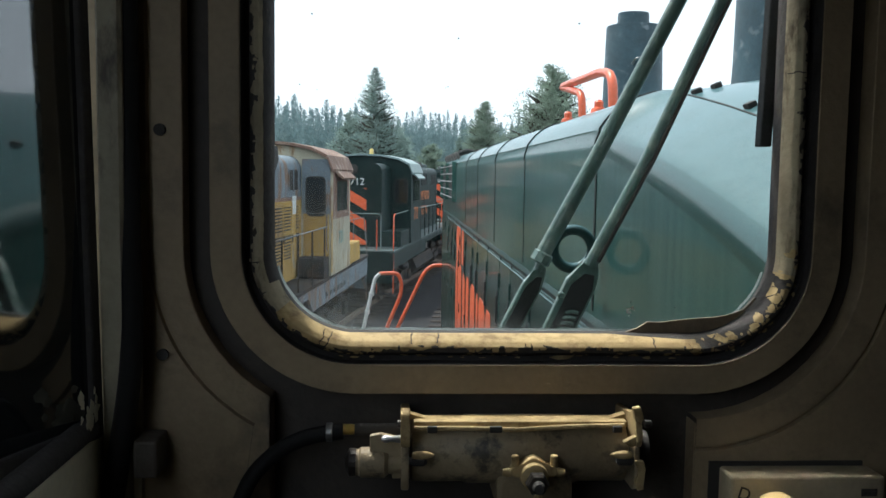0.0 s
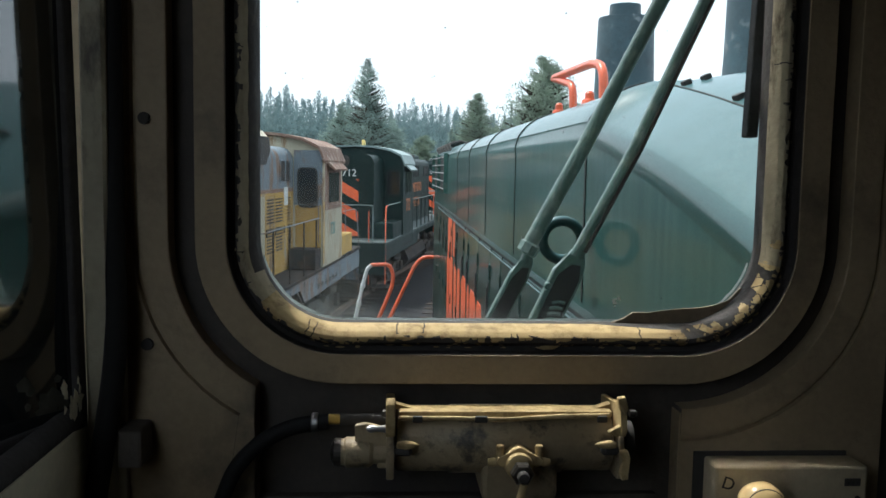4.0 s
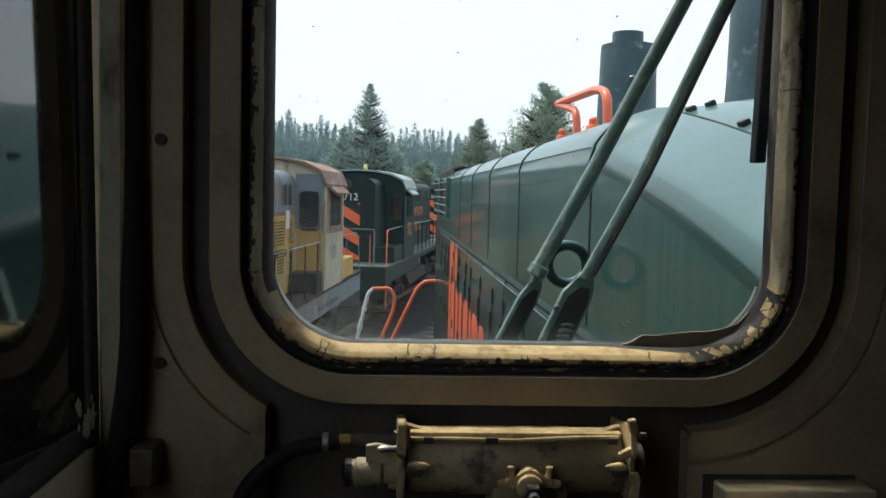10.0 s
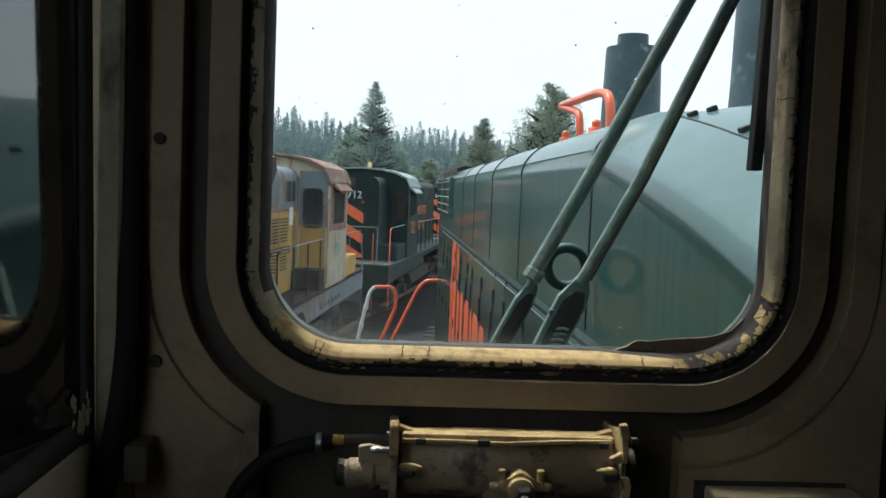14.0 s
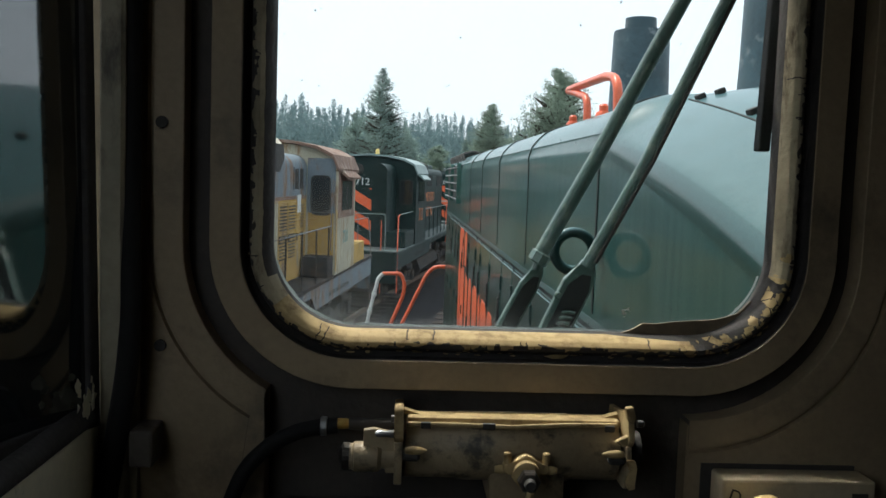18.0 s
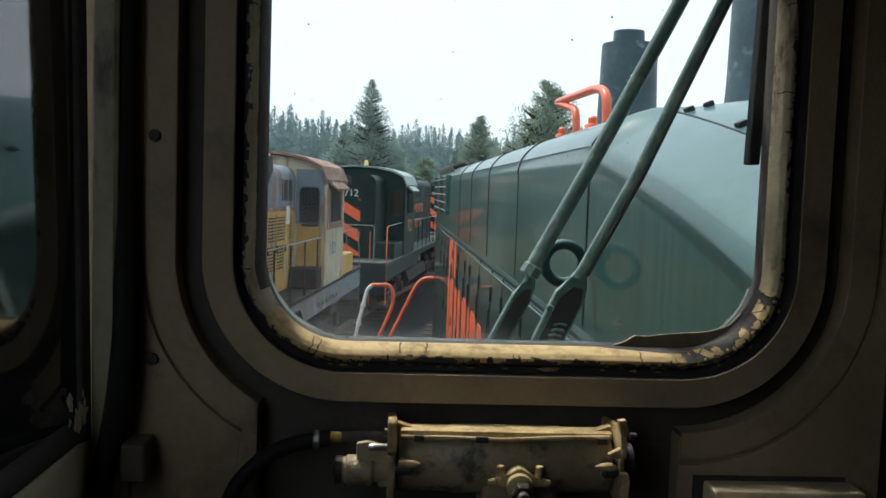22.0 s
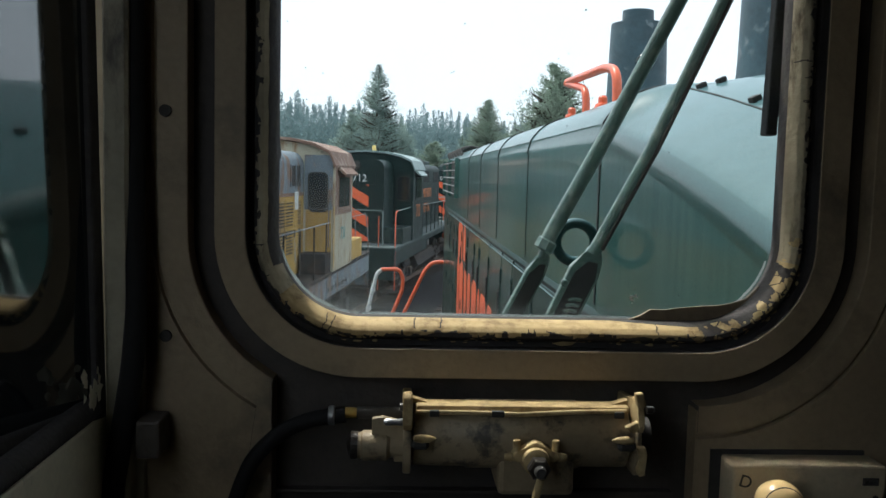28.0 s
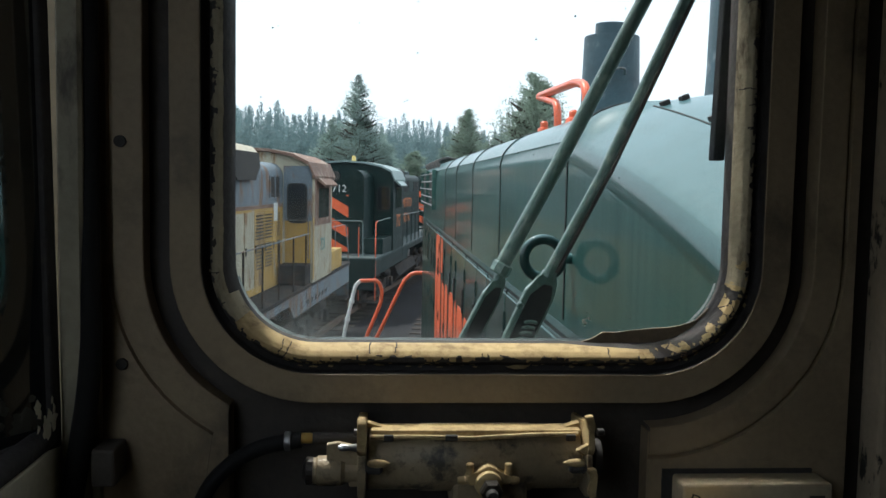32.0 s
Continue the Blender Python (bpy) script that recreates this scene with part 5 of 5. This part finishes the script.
            for j in range(16):
                z = 2.14 + 0.062 * j + (0.06 if j > 7 else 0)
                part("louvre", flat(y, y - 0.21, z, z + 0.026, 0.026), M_DARK, g)
    for y0, y1 in ((-5.5, -6.3), (-9.9, -11.3), (-12.9, -14.5)):
        gr = part("upper_grille", flat(y0, y1, 3.48, 3.88, 0.006), M_DARK, g, "dark mesh grille")
        n = 3 if y0 - y1 > 1 else 2
        for k in range(n + 1):
            y = y0 + (y1 - y0) * k / n
            part("grille_bar", flat(y - 0.025, y + 0.025, 3.46, 3.90, 0.02), c["top"], gr)
    # dynamic brake blister and roof fans
    bl = prism([(-0.95, 3.95), (-0.98, 4.10), (-0.86, 4.36), (-0.5, 4.44), (0.5, 4.44), (0.86, 4.36), (0.98, 4.10), (0.95, 3.95)], -9.4, -7.3, "y", 0.05)
    part("brake_blister", bl, c["blister"], g)
    part("blister_grille", prism([(-7.45, 4.06), (-7.75, 3.80), (-8.9, 3.80), (-9.25, 4.06), (-9.15, 4.30), (-7.55, 4.30)], min(s * 0.93, s * 0.995), max(s * 0.93, s * 0.995), "x"), M_DARK, g, "black intake grille")
    for y in (-6.6, -10.6, -11.9, -13.4):
        part("roof_fan", turned([(0.62, 4.12), (0.62, 4.30), (0.55, 4.34), (0.1, 4.36)], (0, y, 0), "z", 24), c["fan"], g, smooth=True)
    # cab
    def cab_line(w, top, inset=0.0):
        pts = []
        for k in range(9):
            a = math.pi * k / 8
            pts.append((-math.cos(a) * (w - inset), 3.92 + (top - 3.92) * math.sin(a) ** 0.75))
        return pts
    shell = [(-cw, 1.68)] + cab_line(cw, 4.42) + [(cw, 1.68)]
    part("cab_shell", prism(shell, -5.2, -3.0), c["cab"], g)
    roof = cab_line(cw + 0.06, 4.50) + [(x, z - 0.06) for x, z in reversed(cab_line(cw + 0.04, 4.50))]
    part("cab_roof", prism(roof, -5.32, -2.88), c["cabroof"], g, smooth=True)
    xs = s * cw
    fr = part("cab_side_window", box((min(xs, xs + s * 0.02), -4.75, 2.95), (max(xs, xs + s * 0.02), -3.45, 3.72), 0.01), c.get("surround", c["cab"]), g)
    if c.get("surround"):
        part("rust_panel", box((min(xs, xs + s * 0.008), -5.02, 2.86), (max(xs, xs + s * 0.008), -3.15, 3.86), 0.003), c["surround"], g, "rust-stained plate round the side window")
        part("corner_strip", box((min(xs, xs + s * 0.006), -5.21, 1.75), (max(xs, xs + s * 0.006), -5.06, 3.05), 0.002), M_YELLOW_RUSTY, g, "yellow paint left along the cab corner")
    for y0 in (-4.68, -4.06):
        part("pane", box((min(xs + s * 0.018, xs + s * 0.026), y0, 3.02), (max(xs + s * 0.018, xs + s * 0.026), y0 + 0.56, 3.66)), M_PANE, fr)
    part("sunshade", prism([(s * (cw + 0.0), 3.90), (s * (cw + 0.03), 3.90), (s * (cw + 0.20), 3.74), (s * (cw + 0.18), 3.70), (s * (cw + 0.0), 3.84)], -4.85, -3.35), c["shade"], g, "sunshade over the side window")
    for face, y in ((-1, -5.2), (1, -3.0)):
        xm = s * 1.20
        yy = y + face * 0.012
        d = part("cab_end_door", box((xm - 0.27, min(y, yy), 1.72), (xm + 0.27, max(y, yy), 3.85), 0.004), c["cabend"], g)
        for at_x in (xm, -xm):
            gl = part("door_window", prism(rounded(at_x - 0.19, at_x + 0.19, 2.95, 3.68, 0.09), min(yy, yy + face * 0.006), max(yy, yy + face * 0.006)), M_PANE, d)
            part("rubber_seal", ring_plate(at_x - 0.215, at_x + 0.215, 2.925, 3.705, 0.11, 0.028, min(yy, yy + face * 0.010), max(yy, yy + face * 0.010)), M_DARK, gl)
    if c.get("cabtop"):
        p = part("cab_end_panel", box((min(s * 0.90, s * 1.50), -5.222, 2.98), (max(s * 0.90, s * 1.50), -5.2, 4.12), 0.004), c["cabtop"], g)
        gl = part("door_window", prism(rounded(min(s * 1.0, s * 1.38), max(s * 1.0, s * 1.38), 3.02, 3.74, 0.09), -5.230, -5.2225), M_PANE, p)
        part("rubber_seal", ring_plate(min(s * 0.975, s * 1.405), max(s * 0.975, s * 1.405), 2.995, 3.765, 0.11, 0.028, -5.234, -5.2225), M_DARK, gl)
        part("grab_iron", tube(bent([(s * 1.44, -5.225, 2.2), (s * 1.44, -5.29, 2.24), (s * 1.44, -5.29, 3.0), (s * 1.44, -5.225, 3.04)], 0.03), 0.012, 8), c["rail"], g, smooth=True)
        part("paper_notice", box((min(x0, x0 + s * 0.016), -6.0, 3.0), (max(x0, x0 + s * 0.016), -5.72, 3.36)), M_WHITE, g, "white paper notice")
        part("cab_steps", box((min(s * 0.92, s * 1.48), -5.75, 1.682), (max(s * 0.92, s * 1.48), -5.225, 2.10), 0.02), M_TRUCK, g, "grimy dark step box behind the cab")
        part("roof_tarp", prism([(-0.90, 4.30), (-0.80, 4.42), (-0.45, 4.485), (0.45, 4.485), (0.80, 4.42), (0.90, 4.30), (0.5, 4.43), (-0.5, 4.43)], -8.6, -7.25, "y"), M_CREAMLOCO, g, "faded cream roof patch")
    # number boards, headlights, ends
    for y, face in ((-14.9, -1), (-1.35, 1)):
        e = part("end_face", box((-hw + 0.04, min(y, y + face * 0.01), 1.72), (hw - 0.04, max(y, y + face * 0.01), 4.0), 0.002), c["endface"], g)
        part("headlight", turned([(0.16, 0.0), (0.16, 0.06 * face), (0.13, 0.07 * face)], (0, y, 3.98), "y", 18), M_DARK, g, smooth=True)
        part("number_board", box((-0.62, min(y, y + face * 0.02), 3.46), (0.62, max(y, y + face * 0.02), 3.78), 0.005), c["board"], g)
        rz = 180 if face > 0 else 0
        words(c["number"], c.get("numbersize", 0.27), pose(c.get("numbershift", 0.0), y + face * 0.022, 3.52, 90, 0, rz), M_WHITE, g, "number_lettering")
        if c.get("stripes"):
            for k in range(7):
                w = c.get("reach", 0.83)
                drop = 0.58 * (0.83 + w)
                pts = clipped([(-0.83, 1.62 + 0.62 * k), (w, 1.62 - drop + 0.62 * k), (w, 1.94 - drop + 0.62 * k), (-0.83, 1.94 + 0.62 * k)], 1.74, 3.43)
                if len(pts) > 2:
                    part("stripe", prism([(u * -face, v) for u, v in pts], min(y + face * 0.011, y + face * 0.016), max(y + face * 0.011, y + face * 0.016)), M_ORANGE, e, "slanted orange stripe")
    for y, face in ((-L, -1), (0.0, 1)):
        part("end_sill", box((-1.45, min(y, y + face * 0.06), 0.75), (1.45, max(y, y + face * 0.06), 1.66), 0.02), c["endsill"], g)
        part("coupler", box((-0.13, min(y, y + face * 0.65), 0.72), (0.13, max(y, y + face * 0.65), 1.0), 0.04), M_TRUCK, g)
        for k in range(3):
            z = 0.35 + 0.38 * k
            part("step", box((s * 1.25 - 0.25, y - face * 0.75, z), (s * 1.25 + 0.25, y - face * 0.15, z + 0.04), 0.01), M_TRUCK, g)
        part("step_rail", tube(bent([(s * 1.46, y - face * 0.12, 0.45), (s * 1.46, y - face * 0.12, 1.95), (s * 1.43, y - face * 0.34, 2.66), (s * 1.43, y - face * 0.62, 2.70)], 0.08), 0.016, 8), c["rail"], g, smooth=True)
        part("grab_rail", tube([(s * 1.43, y - face * 0.62, 2.70), (s * 1.43, y - face * (2.95 if face > 0 else 1.6), 2.72)], 0.012, 8), c["rail2"], g, smooth=True)
        part("step_rail", tube([(s * 0.98, y - face * 0.10, 0.45), (s * 0.98, y - face * 0.10, 2.55)], 0.014, 8), c["rail"], g, smooth=True)
        part("end_rail", tube(bent([(-1.1, y - face * 0.08, 1.68), (-1.1, y - face * 0.08, 2.72), (1.1, y - face * 0.08, 2.72), (1.1, y - face * 0.08, 1.68)], 0.1), 0.012, 8), c["rail2"], g, smooth=True)
    for k in range(9):
        y = -5.6 - 1.15 * k
        part("stanchion", tube([(s * 1.46, y, 1.3), (s * 1.46, y, 2.70)], 0.017, 8), c["post"], g, smooth=True)
    part("handrail", tube(bent([(s * 1.46, -5.3, 2.72), (s * 1.46, -14.7, 2.70), (s * 1.42, -15.3, 2.35)], 0.1), 0.013, 8), c["rail2"], g, smooth=True)
    part("battery_box", box((min(s * 0.9, s * 1.48), -3.0, 1.68), (max(s * 0.9, s * 1.48), -1.3, 2.15), 0.02), c["box"], g, "low equipment box beside the short hood")
    if c.get("beacon"):
        part("beacon", turned([(0.08, 4.48), (0.08, 4.54), (0.065, 4.55), (0.065, 4.66), (0.04, 4.69)], (0, -4.2, 0), "z", 16), M_BEACON, g, "amber roof beacon", smooth=True)
    rz = 90 if s > 0 else -90
    for text, size, y, z, stretch in c.get("words", ()):
        words(text, size, pose(s * (hw + 0.016), y, z, 90, 0, rz), M_LETTER, g, "side_lettering", stretch=stretch)
    if c.get("sidenumber"):
        words(c["sidenumber"], c.get("sidesize", 0.36), pose(s * (cw + 0.004), -4.1, c.get("sidelift", 2.30), 90, 0, rz), c["numberpaint"], g, "cab_number")
    return g


def on_track(y_front, turned_round=False):
    """Pose of a locomotive whose short end stands at y_front on the curved track."""
    mid = y_front - 8.0
    back, front = Vector((curve_x(mid - 6), mid - 6, 0)), Vector((curve_x(mid + 6), mid + 6, 0))
    d = (front - back).normalized()
    yaw = math.degrees(math.atan2(d.y, d.x)) - 90
    c = (front + back) / 2
    p = c + d * 8.1
    if turned_round:
        p, yaw = c - d * 8.1, yaw + 180
    return pose(p.x, p.y, RAIL, 0, 0, yaw)


YEL = dict(sill=M_GREY, deck=M_TRUCK, hood=M_YELLOW, top=M_GREY, belt=M_RUST, doors=[M_YELLOW, M_YELLOW, M_YELLOW_RUSTY, M_PATCH, M_PATCH, M_PATCH, M_YELLOW_RUSTY, M_YELLOW, M_YELLOW, M_PATCH, M_YELLOW_RUSTY, M_YELLOW, M_YELLOW, M_YELLOW], blister=M_GREY, fan=M_GREY, cab=M_PATCH, cabend=M_YELLOW,
           cabroof=M_RUST, shade=M_RUST, endface=M_YELLOW, board=M_DARK, number="731", endsill=M_GREY, rail=M_GREY, cabtop=M_GREY, rail2=M_GREY, post=M_TRUCK, box=M_YELLOW, sidenumber="731", numberpaint=M_TEAL, sidesize=0.40, surround=M_RUST)
GRN = dict(sill=M_LOCO_GREEN, deck=M_LOCO_GREY, hood=M_LOCO_GREEN, top=M_LOCO_GREEN, belt=M_LOCO_GREEN, doors=[M_LOCO_GREEN], blister=M_LOCO_GREY, fan=M_LOCO_GREY, cab=M_LOCO_GREEN, cabend=M_LOCO_GREEN, cabroof=M_ROOFLIGHT, shade=M_ROOFLIGHT,
           endface=M_LOCO_GREEN, board=M_LOCO_GREEN, number="712", endsill=M_LOCO_GREEN, rail=M_ORANGE, rail2=M_ROOFLIGHT, post=M_LOCO_GREEN, box=M_LOCO_GREEN, stripes=True, beacon=True,
           reach=0.42, numbershift=-0.14, numbersize=0.30, sidenumber="712", numberpaint=M_LETTER, sidesize=0.58, sidelift=2.40,
           words=[("SACRAMENTO", 0.52, -9.7, 2.87, 1.45), ("NORTHERN", 0.52, -9.5, 2.28, 1.5)])
GRY = dict(GRN, hood=M_LOCO_GREY, top=M_LOCO_GREY, doors=[M_LOCO_GREY], sill=M_LOCO_GREY, cabroof=M_RUST, shade=M_RUST, blister=M_RUST, number="0708", beacon=False, reach=0.83, numbershift=0.0, numbersize=0.27, sidenumber="", words=[("WESTERN", 0.55, -10.2, 2.85, 0.95), ("PACIFIC", 0.55, -9.4, 2.2, 0.95)])
CRM = dict(YEL, cabtop=None, hood=M_CREAMLOCO, doors=[M_CREAMLOCO], cab=M_CREAMLOCO, cabend=M_CREAMLOCO, endface=M_CREAMLOCO, box=M_CREAMLOCO, number="", sidenumber="")
loco("weathered yellow and grey locomotive with white primer patches", pose(-2.27, 23.65, RAIL, 0, 0, -6.9), 1, YEL)
loco("dark green locomotive with orange nose stripes and amber beacon", pose(-1.58, 24.85, RAIL, 0, 0, 170.6), -1, GRN)
loco("grey-green locomotive with orange end stripes and rusty roof", on_track(58.3), 1, GRY)
loco("faded cream and grey locomotive coupled behind the yellow one", on_track(6.2), 1, CRM)


# ---- trees ----
def crown_width(f, lowest, waist, tip):
    """How far the limbs reach at the share f of the height: widest at the waist, narrowing to the tip."""
    if f < waist:
        return 0.62 + 0.38 * ((f - lowest) / max(0.01, waist - lowest)) ** 0.7
    u = (f - waist) / (1 - waist)
    return (1 - u ** (1 + tip)) ** (0.55 + 0.45 * (1 - tip)) * (1 - 0.25 * u)


def pine(name, label, x, y, height, spread, seed, needle, limbs=150, lowest=0.1, waist=0.3, tip=0.5, sprig=0.42, dense=1.0):
    """A pine: tapered trunk, upswept limbs of uneven length, and sprays of long needles along their outer halves, with gaps between the boughs."""
    rnd = random.Random(seed)
    t = thing(name, label, "tree", "pines", at=pose(x, y, GROUND))
    lean = rnd.uniform(-0.02, 0.02) * height
    part("trunk", tube([(0, 0, 0), (lean, 0, height * 0.5), (0, 0, height * 0.985)], height * 0.015, 10, taper=0.03), M_BARK, t, smooth=True)
    verts, faces, lv, lf = [], [], [], []

    def spray(c, away, size):
        """A brush of needles: blades that fan out round the shoot."""
        for _ in range(7):
            d = (away * 0.5 + Vector((rnd.gauss(0, 0.45), rnd.gauss(0, 0.45), rnd.gauss(0.55, 0.3)))).normalized()
            face = Vector((away.x, away.y, 0.15)) + Vector((rnd.gauss(0, 0.3), rnd.gauss(0, 0.3), rnd.gauss(0, 0.3)))
            w = d.cross(face).normalized() * size * rnd.uniform(0.13, 0.24)
            ln = size * rnd.uniform(0.7, 1.3)
            k, o = len(verts), c + d * (-0.2 * size)
            verts.extend((o, o + d * ln * 0.55 + w, o + d * ln, o + d * ln * 0.55 - w))
            faces.append((k, k + 1, k + 2, k + 3))

    for i in range(limbs):
        f = lowest + (0.975 - lowest) * ((i + rnd.random()) / limbs) ** 0.95
        bough = rnd.choice((0.6, 0.78, 0.92, 1.0, 1.1))
        reach = spread * crown_width(f, lowest, waist, tip) * bough + 0.003 * height
        a = rnd.random() * 2 * math.pi
        rise = (0.04 + 0.50 * f) * reach * rnd.uniform(0.6, 1.2)
        root, out = Vector((lean * (1 - abs(2 * f - 1)), 0, height * f)), Vector((math.cos(a), math.sin(a), 0))
        def along(u):
            return root + out * reach * u + Vector((0, 0, rise * u * u - 0.05 * reach * math.sin(3.1 * u)))
        k, side = len(lv), Vector((-out.y, out.x, 0)) * 0.0016 * height * (1.15 - f)
        lv.extend([root - side, root + side, along(0.55) + side * 0.5, along(1.0), along(0.55) - side * 0.5])
        lf.append((k, k + 1, k + 2, k + 3, k + 4))
        for q in range(int((8 + 62 * reach / spread) * dense)):
            u = 1.0 - 0.80 * rnd.random() ** 1.3
            fan = 0.34 * reach * (0.35 + 0.65 * u) + 0.03
            c = along(u) + Vector((rnd.uniform(-fan, fan), rnd.uniform(-fan, fan), rnd.uniform(-0.4, 0.55) * fan))
            spray(c, out * 0.6 + Vector((0, 0, 0.55)), sprig * (1.15 - 0.5 * f) * rnd.uniform(0.65, 1.2))
    for i in range(5):
        spray(Vector((0, 0, height * (0.94 + 0.012 * i))), Vector((0, 0, 1.6)), sprig * (1.0 - 0.1 * i))
    for key, v, f, m in (("limbs", lv, lf, M_BARK), ("crown", verts, faces, needle)):
        me = bpy.data.meshes.new(key)
        me.from_pydata(v, [], f)
        me.materials.append(m)
        ob = new(key, me)
        ob.parent = t
    return t


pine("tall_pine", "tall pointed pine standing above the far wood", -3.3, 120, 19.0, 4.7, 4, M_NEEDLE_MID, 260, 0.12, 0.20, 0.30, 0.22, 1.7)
pine("broad_pine", "broad dark green pine behind the hood", 11.15, 64, 12.3, 4.1, 6, M_NEEDLE, 250, 0.10, 0.30, 0.50, 0.17, 2.6)
pine("pine", "mid-sized round-topped green pine", 10.75, 110, 13.7, 3.0, 8, M_NEEDLE, 220, 0.10, 0.32, 0.75, 0.19, 1.9)
pine("pine", "slim young pine beside the round-topped one", 13.6, 112, 9.6, 1.6, 12, M_NEEDLE, 70, 0.10, 0.3, 0.4, 0.30)
pine("pine", "slim young pine beside the round-topped one", 8.2, 118, 9.6, 1.7, 14, M_NEEDLE_MID, 70, 0.10, 0.3, 0.4, 0.30)
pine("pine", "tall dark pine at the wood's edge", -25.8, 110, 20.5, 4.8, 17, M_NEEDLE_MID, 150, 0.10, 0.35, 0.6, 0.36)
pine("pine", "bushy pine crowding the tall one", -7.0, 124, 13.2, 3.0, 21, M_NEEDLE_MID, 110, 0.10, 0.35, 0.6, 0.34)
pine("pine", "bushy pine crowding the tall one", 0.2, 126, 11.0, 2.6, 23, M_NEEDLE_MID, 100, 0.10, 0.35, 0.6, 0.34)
pine("pine", "bushy low pine behind the parked locomotives", 4.6, 128, 8.8, 2.8, 27, M_NEEDLE, 90, 0.10, 0.35, 0.7, 0.34)
pine("pine", "large pine far down the yard", 21.5, 90, 12.2, 3.4, 29, M_NEEDLE, 120, 0.10, 0.32, 0.6, 0.28)


def far_wood():
    """A wood of many narrow conifers on a rise, as one mass."""
    rnd = random.Random(31)
    verts, faces = [], []
    for row in range(6):
        x = -85.0
        while x < 105:
            x += rnd.uniform(1.6, 3.4)
            h = rnd.uniform(19.5, 25.5) * (1.0 - 0.0028 * (x + 40)) * rnd.choice((0.92, 1, 1, 1, 1.10))
            r = h * rnd.uniform(0.13, 0.20)
            yy = 255 + 14 * row + rnd.uniform(-7, 7)
            base = GROUND + row * 1.1
            for i in range(44):
                f = 0.06 + 0.94 * i / 44
                for j in range(15):
                    a, ln = rnd.random() * 6.283, r * (1.01 - f) ** 0.62 * rnd.uniform(0.15, 1.1)
                    out = Vector((math.cos(a), math.sin(a), 0))
                    c = Vector((x, yy, base + h * (f + rnd.uniform(-0.02, 0.03)))) + out * ln
                    d = (out * 0.25 + Vector((rnd.gauss(0, 0.25), rnd.gauss(0, 0.25), 0.8 + rnd.gauss(0, 0.2)))).normalized()
                    w = d.cross(out + Vector((rnd.gauss(0, 0.3), rnd.gauss(0, 0.3), rnd.gauss(-0.3, 0.3)))).normalized()
                    s2 = h * rnd.uniform(0.015, 0.03) * (1.3 - f * 0.7)
                    k = len(verts)
                    verts.extend((c - d * s2 * 0.6, c + w * s2 * 0.4, c + d * s2, c - w * s2 * 0.4))
                    faces.append((k, k + 1, k + 2, k + 3))
    me = bpy.data.meshes.new("far_wood")
    me.from_pydata(verts, [], faces)
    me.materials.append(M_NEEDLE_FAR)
    return new("far_wood", me)


def ridge():
    """The wooded rise that closes the view behind the trees."""
    bm, rows = bmesh.new(), []
    for y, h in ((338, 0.0), (344, 17.0), (352, 22.5), (380, 24.0), (480, 22.0), (640, 10.0)):
        rows.append([bm.verts.new((x, y, GROUND - 0.05 + h * (1 - 0.0022 * (x + 40)) * (1 + 0.12 * noise.noise(Vector((x * 0.05, y * 0.02, 0)))))) for x in range(-340, 360, 10)])
    for a, b in zip(rows, rows[1:]):
        for k in range(len(a) - 1):
            bm.faces.new((a[k], a[k + 1], b[k + 1], b[k]))
    return bm


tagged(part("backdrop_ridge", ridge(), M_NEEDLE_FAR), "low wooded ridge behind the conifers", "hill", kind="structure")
tagged(far_wood(), "wood of tall conifers behind the yard", "wood", kind="stuff")
